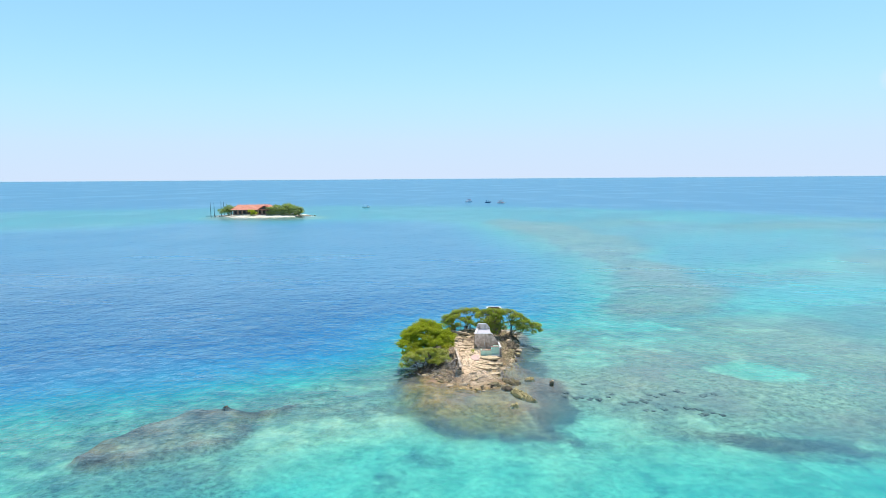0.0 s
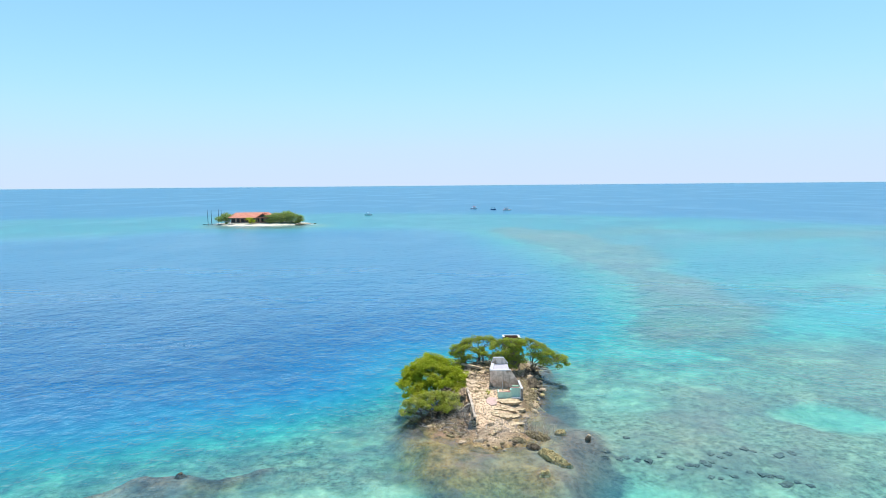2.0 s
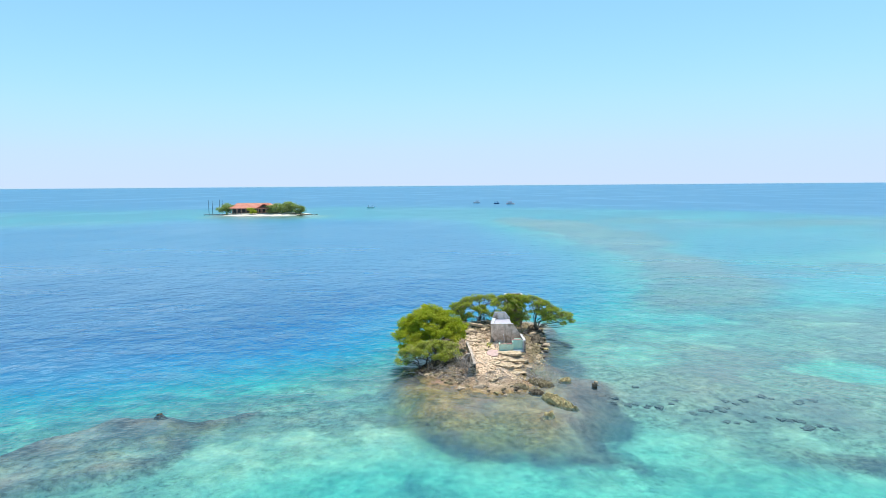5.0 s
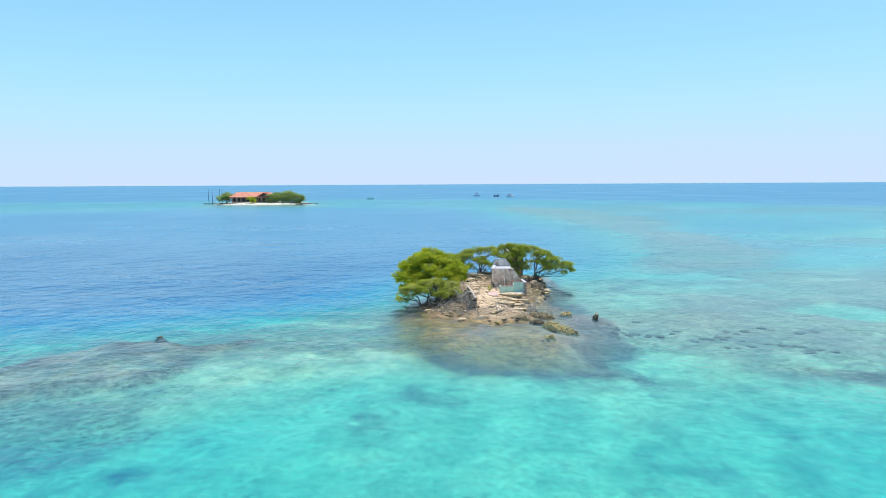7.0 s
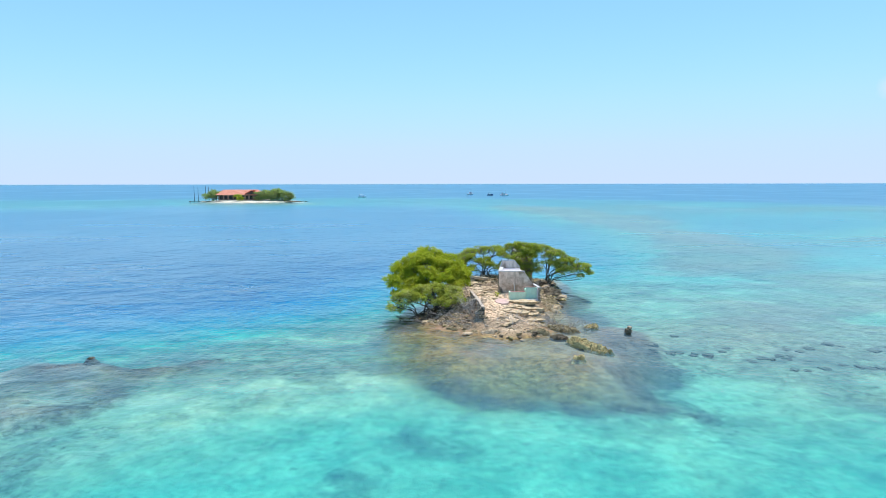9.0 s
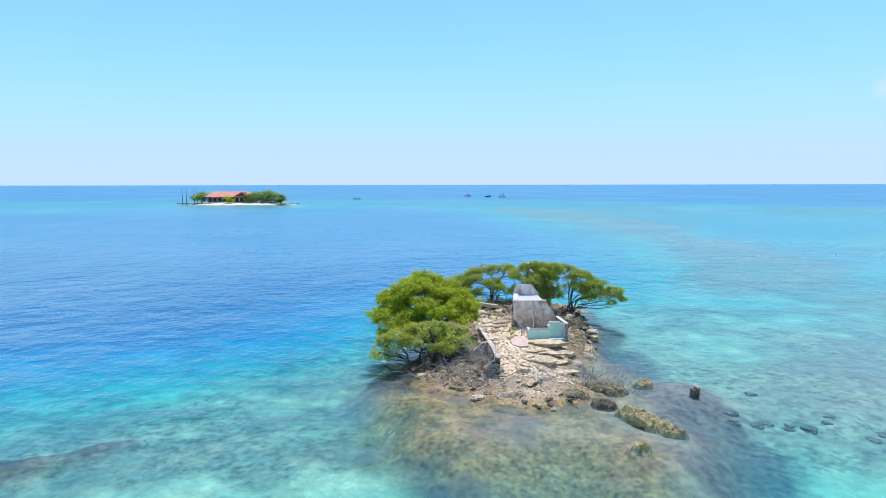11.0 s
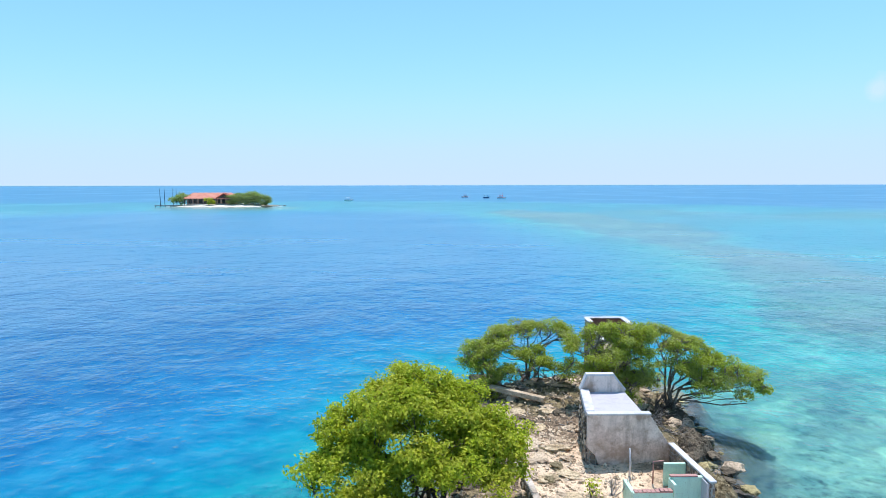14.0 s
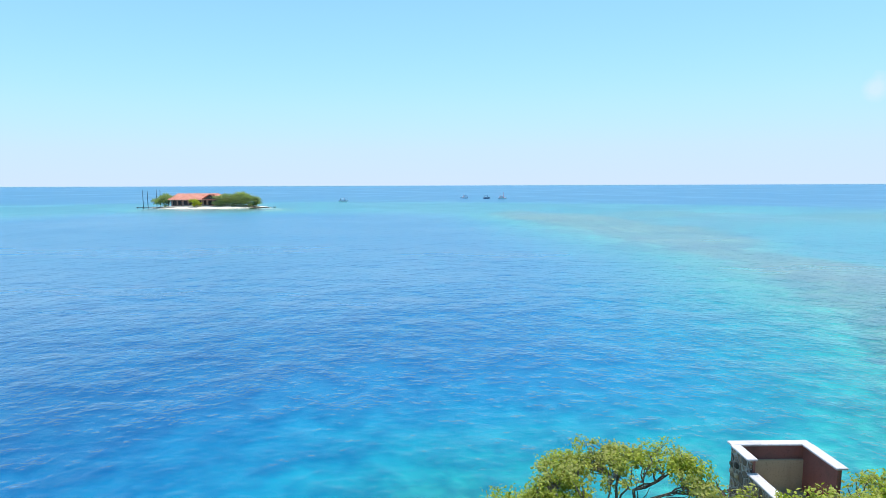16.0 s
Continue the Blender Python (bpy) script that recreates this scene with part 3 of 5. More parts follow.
def facing_stone(seed):
    """A small rough stone of a rubble wall, about 0.2 m across, flat towards the wall."""
    r = random.Random(seed)
    bm = bmesh.new()
    bmesh.ops.create_icosphere(bm, subdivisions=1, radius=0.1)
    for v in bm.verts:
        v.co = Vector((v.co.x * r.uniform(0.8, 1.3), v.co.y * r.uniform(0.35, 0.6), v.co.z * r.uniform(0.6, 1.0)))
    me = bpy.data.meshes.new("stone")
    bm.to_mesh(me)
    bm.free()
    return me


def rubble_face(parent, a, b, low, high, materials, seed, count):
    """Stones bedded in a wall's face that runs from a to b, between the heights low and high(t)."""
    r = random.Random(seed)
    kinds = []
    for n in range(6):
        me = facing_stone(seed * 10 + n)
        me.materials.append(materials[n % len(materials)])
        kinds.append(me)
    turn = math.degrees(math.atan2(b[1] - a[1], b[0] - a[0]))
    for _ in range(count):
        t = r.uniform(0.02, 0.98)
        z = r.uniform(low, max(high(t) - 0.08, low + 0.01))
        ob = new("stone", r.choice(kinds))
        f = r.uniform(0.55, 1.15)
        ob.matrix_basis = pose(a[0] + (b[0] - a[0]) * t, a[1] + (b[1] - a[1]) * t, z, r.uniform(-10, 10), r.uniform(-25, 25), turn) @ Matrix.Diagonal((f, f, f, 1))
        ob.parent = parent


def bare_branches(pile, at, height, spread, seed, count=5, thick=0.03, depth=3):
    """Leafless forking branches that rise from one foot."""
    rng = random.Random(seed)

    def grow(p, way, length, r, level):
        end = p + way * length
        pts = crooked(p, end, 3, 0.09, rng)
        pile.add(tube(pts, [r, r * 0.85, r * 0.7, r * 0.55], 4))
        if level:
            for _ in range(rng.choice((2, 3, 3))):
                turn = Vector((rng.uniform(-1, 1), rng.uniform(-1, 1), rng.uniform(-0.35, 0.7)))
                grow(pts[rng.choice((2, 3, 3))], (way * 0.9 + turn * 0.6).normalized(), length * rng.uniform(0.5, 0.8), r * 0.55, level - 1)

    for _ in range(count):
        a = rng.uniform(0, 6.28)
        way = Vector((math.cos(a) * spread, math.sin(a) * spread, rng.uniform(0.4, 1.0) * height)).normalized()
        grow(Vector(at), way, 0.45 * math.hypot(height, spread) * rng.uniform(0.6, 1.1), thick, depth)


# ---- sea bed, water ----
BASIN = [(-700, 20), (-60, 40), (-38, 48), (-27, 53), (-14, 57), (-6, 61), (-2, 67), (1, 76), (9, 79), (16, 81), (22, 91), (27, 103), (30, 118), (33, 136),
         (31, 160), (26, 200), (20, 228), (13, 258), (-8, 284), (-32, 290), (-62, 292), (-80, 282), (-110, 286), (-135, 300), (-150, 262), (-200, 245), (-320, 250), (-700, 260)]
SHELF = [(-900, -400), (150, -400), (165, 120), (136, 168), (150, 200), (185, 225), (200, 270), (165, 322), (100, 372), (5, 412), (-78, 425), (-160, 400), (-300, 372), (-900, 380)]
ISLET_LINE = [(2.2, 52.0), (0.8, 53.0), (-0.6, 54.0), (-1.7, 55.2), (-2.2, 57.2), (-1.6, 60.5), (-0.8, 64.5), (-0.2, 68.5), (0.7, 71.4), (3.2, 72.4), (6.0, 72.9),
              (8.2, 72.2), (9.0, 70.4), (8.0, 67.6), (7.4, 64.2), (7.0, 61.4), (6.2, 59.0), (5.3, 57.2), (5.1, 55.4), (5.6, 53.6), (4.4, 52.2)]


FAR_LINE = [(-122, 305), (-117, 297), (-108, 291), (-96, 288.5), (-84, 290), (-76, 296), (-71.5, 302), (-75, 309), (-90, 316), (-108, 316)]


def near_lines(lo, a, b, hi, step, grow=1.09, cap=90.0):
    """Grid lines: even between a and b, wider and wider away from there."""
    out = list(np.arange(a, b + 1e-6, step))
    gap, v = step, out[-1]
    while v < hi:
        gap = min(gap * grow, cap)
        v += gap
        out.append(v)
    gap, v = step, out[0]
    while v > lo:
        gap = min(gap * grow, cap)
        v -= gap
        out.insert(0, v)
    return np.array(out)


FAR_REEF = [(11, 257), (19, 178), (29, 130), (28, 106), (23, 88), (27, 82), (40, 86), (52, 100), (54, 126), (56, 156), (62, 194), (56, 251), (32, 292)]
SAND_HOLE = [(49, 148), (83, 202), (126, 208), (116, 166), (91, 126), (62, 126)]


def warped(x, y):
    far = np.clip(y / 90, 0.4, 2.5)
    return x + 4.0 * far * fbm(x, y, 13, 4, 51), y + 3.0 * far * fbm(x, y, 13, 4, 52)


def sand_spots(x, y):
    x, y = warped(x, y)
    s = spot(x, y, 33.5, 60, 5.0, 2.8, -25)
    s = np.maximum(s, 0.25 * spot(x, y, 28, 72, 7, 3, 5, 0.7))
    s = np.maximum(s, 1.3 * smooth(-7, 7, inside(x, y, SAND_HOLE)))
    s = np.maximum(s, 0.4 * spot(x, y, 17, 64, 3.5, 4, 10, 0.8))
    s = np.maximum(s, 0.35 * spot(x, y, 11, 46, 3.5, 3, -30, 0.8))
    s = np.maximum(s, 0.9 * spot(x, y, 69, 103, 10, 6, 20, 0.7))
    s = np.maximum(s, 0.9 * spot(x, y, 120, 280, 22, 12, 15, 0.7))
    s = np.maximum(s, 0.7 * spot(x, y, 28, 78.5, 7, 2.4, -8, 0.7))
    return s


def reef_spots(x, y):
    x, y = warped(x, y)
    r = smooth(-4, 5, inside(x, y, FAR_REEF))
    r = np.maximum(r, 0.6 * spot(x, y, 85, 262, 40, 20, 30, 0.7))
    r = np.maximum(r, 0.8 * spot(x, y, 26, 43, 7, 1.6, -16, 0.7))
    r = np.maximum(r, 0.95 * spot(x, y, 20, 57.5, 15, 10, 0, 0.8))
    r = np.maximum(r, 0.65 * spot(x, y, 42, 66, 22, 10, 20, 0.7))
    r = np.maximum(r, 0.75 * spot(x, y, -9.5, 52.5, 7, 4, 14, 0.8))
    r = np.maximum(r, 0.42 * spot(x, y, -22, 36.5, 8, 3.2, 12, 0.7))
    r = np.maximum(r, 0.75 * spot(x, y, 44, 78, 14, 8, 10, 0.7))
    r = np.maximum(r, 0.9 * spot(x, y, 100, 135, 30, 14, 15, 0.8))
    r = np.maximum(r, 0.7 * spot(x, y, 78, 86, 20, 9, 10, 0.8))
    r = np.maximum(r, 0.65 * spot(x, y, 37, 50, 14, 7, 0, 0.8))
    r = np.maximum(r, 0.8 * spot(x, y, 150, 240, 40, 16, 10, 0.8))
    r = np.maximum(r, 0.85 * spot(x, y, -7, 58, 4.5, 6, 0, 0.8))
    return r


APRON = [(-4.4, 57), (-4.6, 51.4), (-4.0, 48.3), (-1.6, 46.4), (1.1, 45.0), (3.7, 44.2), (7.0, 43.5), (10.4, 43.2), (9.0, 45.8), (8.4, 48.6), (8.6, 54), (8.9, 58), (10.0, 62), (11.2, 66), (11.0, 69.6), (9.0, 72.4), (6, 73.4), (0.6, 72.2), (-1.0, 68), (-2.6, 62)]


BANK = [(-28.2, 40.0), (-27.9, 42.8), (-26.2, 45.9), (-23.1, 48.6), (-19.8, 49.6), (-17.0, 48.9), (-13.7, 50.6), (-12.8, 50.0), (-14.4, 48.2), (-16.4, 46.2), (-16.6, 44.6), (-18.0, 42.2), (-20.7, 40.3), (-23.0, 39.2), (-26.0, 39.0)]


def reef_bank(x, y):
    """The long bank of reef beside the deep basin."""
    u, v = x + 1.3 * fbm(x, y, 3.0, 5, 14), y + 1.0 * fbm(x, y, 3.0, 5, 15)
    return smooth(-0.5, 0.5, inside(u, v, BANK))


def sandy_rim(x, y):
    """The clean sand that slopes into the basin."""
    rim = inside(x, y, BASIN) + 4 * fbm(x, y, 9, 4, 26)
    out = smooth(84, 110, y)
    return smooth(-3 - 6 * out, 2 - 4 * out, rim) * (1 - smooth(10, 22, rim)) * smooth(2, 14, x) * smooth(74, 84, y)


def water_depth(x, y):
    wob = fbm(x, y, 14, 4, 3)
    shelf = 1.5 + 0.9 * smooth(5, 18, x) * (1 - smooth(37, 47, y)) + 0.7 * smooth(-2, -12, x) * (1 - smooth(34, 41, y)) + 2.6 * smooth(62, 105, y + 0.3 * (x - 30)) * (1 - 0.82 * np.clip(reef_spots(x, y), 0, 1)) + 0.5 * fbm(x, y, 26, 4, 5) + 1.1 * (1 - smooth(36, 47, y + 4 * fbm(x, y, 9, 4, 8) + 0.1 * x + 9 * smooth(-6, -18, x)))
    shelf = shelf + 1.0 * sand_spots(x, y) - (0.7 + 0.22 * smooth(84, 120, y)) * reef_spots(x, y) + 0.25 * fbm(x, y, 5, 3, 6)
    sand = sandy_rim(x, y) * smooth(84, 110, y)
    shelf = shelf * (1 - sand) + 2.3 * sand
    t = smooth(-6, 28, inside(x, y, BASIN) + 2.5 * wob)
    # basin set deeper towards the islet, which darkens its painted water colour
    d = shelf * (1 - t) + (21 - 7.0 * smooth(78, 135, y + 0.3 * x)) * t
    out = smooth(14, -45, inside(x, y, SHELF) + 12 * fbm(x, y, 40, 3, 9))
    d = d * (1 - out) + 15 * out
    d = d + 0.5 * smooth(225, 290, y) * (1 - out)
    reef = reef_bank(x, y)
    d = d * (1 - reef) + (0.40 + 0.25 * fbm(x, y, 2.5, 3, 16)) * reef
    pale = spot(x, y, -11, 46.8, 9, 3.8, 12, 0.7)
    d = d * (1 - pale) + (0.95 + 0.3 * fbm(x, y, 3, 3, 17)) * pale
    soft = 2.4 + 6.5 * smooth(3, -3, x) * smooth(47, 53, y)
    e = inside(x, y, APRON) + 2.6 * fbm(x, y, 4.5, 5, 12)
    flat = smooth(-soft, 2.8, e)
    outer = 0.75 * (1 - smooth(46.0, 50.5, y + 1.5 * fbm(x, y, 4, 4, 37) - 0.3 * (x - 2)))
    d = d * (1 - flat) + (0.17 + outer + 1.15 * (1 - smooth(-0.6, 2.7, e))) * flat
    rise = spot(x, y, -19.7, 48.0, 1.3, 0.9, 0, 0.6)
    d = d * (1 - rise) + 0.3 * rise
    shoal = np.maximum(spot(x, y, 6.6, 50.6, 3.4, 4.4, 0, 0.5), spot(x, y, 9.6, 54, 2.4, 2.8, 0, 0.6))
    shoal = np.maximum(shoal, spot(x, y, 6.9, 56.4, 2.4, 3.0, 0, 0.5))
    d = d * (1 - shoal) + (0.23 + 0.06 * fbm(x, y, 1.6, 3, 18)) * shoal
    flat = smooth(-4.4 + 2.4 * np.maximum(smooth(62, 68, y), smooth(4.5, 6.5, x) * smooth(57, 60, y)), -1.0, inside(x, y, ISLET_LINE) + 1.2 * fbm(x, y, 3, 3, 13))
    d = d * (1 - flat) + 0.15 * flat
    far = smooth(-18, -1, inside(x, y, FAR_LINE))
    d = d * (1 - far) + 0.5 * far
    return np.maximum(d, 0.12)


def sea_depth(x, y):
    """The height of the bed as the eye meets it: refraction lifts deep water's bottom towards the surface."""
    d = water_depth(x, y)
    return -np.minimum(d, 1.1 + 0.09 * np.maximum(d - 1.1, 0))


def reef_cover(x, y):
    r = 0.32 + 0.5 * fbm(x, y, 11, 5, 21) + reef_spots(x, y) * (0.65 + 0.7 * fbm(x, y, 7, 4, 24)) - 1.0 * sand_spots(x, y)
    near = 1 - smooth(36, 46, y + 0.1 * x + 9 * smooth(-6, -18, x))
    r = r - 0.45 * near + 0.05 + 0.42 * near * smooth(0.22, 0.65, fbm(x, y, 4.5, 4, 23)) + 0.15 * smooth(90, 140, y)
    r = r - 0.9 * sandy_rim(x, y)
    r = r + 0.75 * reef_bank(x, y) - 0.25 * spot(x, y, -11, 45, 9, 5, 12, 0.7)
    r = np.maximum(r, 0.7 * smooth(-1.4, 2.0, inside(x, y, APRON) + 2.6 * fbm(x, y, 4.5, 5, 12)))
    return np.clip(r, 0, 1)


def algae_cover(x, y):
    shore = inside(x, y, ISLET_LINE)
    a = smooth(-5.0, -1.4, shore + 1.0 * fbm(x, y, 2.5, 3, 31)) * (1 - 0.5 * smooth(58, 66, y))
    u, v = x + 1.2 * fbm(x, y, 2.5, 4, 34), y + 1.2 * fbm(x, y, 2.5, 4, 35)
    a = np.maximum(a, 1.25 * spot(u, v, -1.2, 50.8, 4.0, 3.4, -12, 0.5))
    a = np.maximum(a, 1.0 * spot(u, v, 2.6, 48.2, 5.4, 4.2, 0, 0.4))
    a = np.maximum(a, 0.75 * reef_bank(x, y) * smooth(-0.2, 0.4, fbm(x, y, 2.2, 3, 36)))
    a = a * (0.8 + 0.6 * fbm(x, y, 2, 3, 33))
    return np.clip(np.maximum(a, smooth(-2.2, -0.9, shore)), 0, 1)


def far_lines(lines, lo, hi):
    """Carries grid lines on to the horizon with wider and wider steps."""
    out = list(lines)
    gap = out[-1] - out[-2]
    while out[-1] < hi:
        gap *= 1.3
        out.append(out[-1] + gap)
    gap = out[1] - out[0]
    while out[0] > lo:
        gap *= 1.3
        out.insert(0, out[0] - gap)
    return np.array(out)


ground_xs = far_lines(near_lines(-330, -30, 40, 260, 0.5, 1.05, 3.5), -5200, 5200)
ground_ys = far_lines(near_lines(0, 24, 80, 470, 0.5, 1.04, 3.5), -150, 5400)
def weed_shade_cover(x, y):
    """Dark sea grass along the outer edges of the reef flat, and painted shade under the shrub and the leaning tree."""
    e = inside(x, y, APRON) + 2.6 * fbm(x, y, 4.5, 5, 12)
    w = 0.72 * smooth(-1.2, 1.2, e) * (1 - smooth(0.9, 3.4, e)) * (1 - smooth(46.5, 49.5, y - 0.25 * np.abs(x - 3)))
    w = np.maximum(w, 0.85 * spot(x + 3 * fbm(x, y, 8, 3, 71), y + 1.5 * fbm(x, y, 6, 3, 72), 26.5, 42.8, 7, 1.4, -18, 0.7))
    rim = inside(x, y, BANK)
    w = np.maximum(w, reef_bank(x, y) * (0.22 + 0.45 * (1 - smooth(0.2, 2.2, rim)) + 0.5 * fbm(x, y, 2.6, 4, 73)))
    # dark detritus under the shrub, deepened with the shrub's shade
    w = np.maximum(w, 0.8 * spot(x, y, -2.8, 56.4, 2.2, 2.4, 0, 0.5))
    w = np.maximum(w, 0.85 * spot(x, y, 9.8, 51.0, 2.3, 6.0, 0, 0.6))
    w = np.maximum(w, 0.85 * spot(x, y, 9.0, 60.5, 2.4, 4.8, 0, 0.6))
    # dark reef rock under the leaning tree, deepened with the tree's shade
    w = np.maximum(w, 0.95 * spot(x, y, 9.6, 67.6, 2.0, 3.4, 0, 0.5))
    w = np.maximum(w, 0.5 * spot(x, y, -4.0, 38.0, 1.8, 1.6, 20, 0.7))
    w = np.maximum(w, 0.5 * spot(x, y, -12.6, 32.9, 1.8, 0.8, 10, 0.7))
    w = np.maximum(w, 0.5 * spot(x, y, -1.6, 40.6, 2.6, 1.1, -20, 0.7))
    return np.clip(w, 0, 1)


ground = sheet("ground", ground_xs, ground_ys, sea_depth, SEABED, (("reef", reef_cover), ("algae", algae_cover), ("depth", water_depth), ("weed_shade", weed_shade_cover)))
tagged(ground, "sandy sea bed with coral reef patches under clear water", "sea bed", kind="structure")

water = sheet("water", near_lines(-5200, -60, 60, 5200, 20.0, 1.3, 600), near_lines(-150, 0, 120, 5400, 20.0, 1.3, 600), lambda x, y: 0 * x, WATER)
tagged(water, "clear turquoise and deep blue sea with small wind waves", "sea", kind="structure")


# ---- the near islet ----
def islet_height(x, y):
    s = inside(x, y, ISLET_LINE) + 0.7 * fbm(x, y, 2.6, 4, 41)
    front = np.maximum(np.maximum(smooth(60, 55, y), smooth(-1.0, -2.5, x)), smooth(5.0, 6.3, x) * smooth(57, 55, y))
    base = sea_depth(x, y) - 0.25
    z = base + (0.20 - base) * smooth(-1.0 - 1.5 * front, 0.5 + 0.6 * front, s) + 0.28 * smooth(0.3, 2.2, s)
    z = z + (0.10 + 0.14 * smooth(64, 68, y)) * smooth(-0.5, 0.6, s) * fbm(x, y, 1.1, 4, 43) + 0.06 * fbm(x, y, 0.35, 3, 44) * smooth(-1, 0.3, s)
    z = z + 0.13 * smooth(64, 67, y) * smooth(-0.3, 0.6, s) * fbm(x, y, 0.6, 3, 45)
    z = z + 0.16 * front * smooth(-0.6, 0.4, s) * fbm(x, y, 0.75, 3, 49)
    z = z + 0.15 * spot(x, y, 3.2, 71, 3.2, 2.2, 0, 0.5)
    return z


def islet_pale(x, y):
    p = np.maximum(spot(x, y, 2.4, 58, 1.5, 6.5, 3, 0.6), spot(x, y, 3.2, 62.2, 1.6, 2.2, 0, 0.5))
    p = np.maximum(p, 0.8 * spot(x, y, 3.2, 55.2, 2.0, 2.4, 0, 0.6))
    p = np.maximum(p, 0.7 * spot(x, y, 2.6, 70.6, 1.6, 1.2, 0, 0.5))
    return np.clip(p + 0.5 * fbm(x, y, 1.5, 4, 46) * (p > 0.02), 0, 1)


def islet_litter_shade(x, y):
    """Dead leaves, twigs and dark karst: behind the ruin, under the trees and along the shore, with the shrub's shade
    on the left.
    """
    back = 1.3 * smooth(63.5, 66.5, y + 0.6 * (x - 3)) * (1 - 0.5 * spot(x, y, 2.8, 65.5, 0.9, 2.5, 0, 0.6))
    # left of the wall the dark debris also carries the shade beneath the shrub
    left = smooth(1.05, 0.75, x) * smooth(53.8, 54.8, y)
    right = smooth(5.4, 6.6, x + 0.25 * (y - 56) * smooth(60, 54, y))
    return np.clip(np.maximum(np.maximum(back, 1.35 * left), np.maximum(1.1 * right, 0.5 * smooth(56.0, 54.0, y))) + 0.25 * fbm(x, y, 1.3, 3, 48), 0, 1)


def islet_karst(x, y):
    """Pitted olive brown rock: beside the ruin, at the back and under the shrubs."""
    side = smooth(6.0, 6.7, x) * smooth(58.0, 60.0, y)
    rear = 0.9 * smooth(66.0, 68.5, y - 0.5 * np.abs(x - 2.6))
    under = 0.8 * smooth(0.6, -0.2, x) * smooth(54.6, 56.0, y) * smooth(64, 62, y)
    return np.clip(np.maximum(np.maximum(side, rear), under) + 0.25 * fbm(x, y, 1.1, 3, 47), 0, 1)


islet = sheet("islet_ground", np.arange(-6.5, 12.01, 0.14), np.arange(48.0, 77.5, 0.14), islet_height, ISLET, (("pale", islet_pale), ("litter", islet_litter_shade), ("karst", islet_karst)))
tagged(islet, "low islet of weathered coral limestone, rubble and sand", "islet", kind="structure")


ISLET_GRID = np.empty(len(islet.data.vertices) * 3)
islet.data.vertices.foreach_get("co", ISLET_GRID)
ISLET_GRID = ISLET_GRID.reshape(-1, 133, 3)[:, :, 2]


def islet_z(x, y):
    """The islet's height at a place."""
    i, j = int(round((y - 48.0) / 0.14)), int(round((x + 6.5) / 0.14))
    return float(ISLET_GRID[min(max(i, 0), ISLET_GRID.shape[0] - 1), min(max(j, 0), 132)])


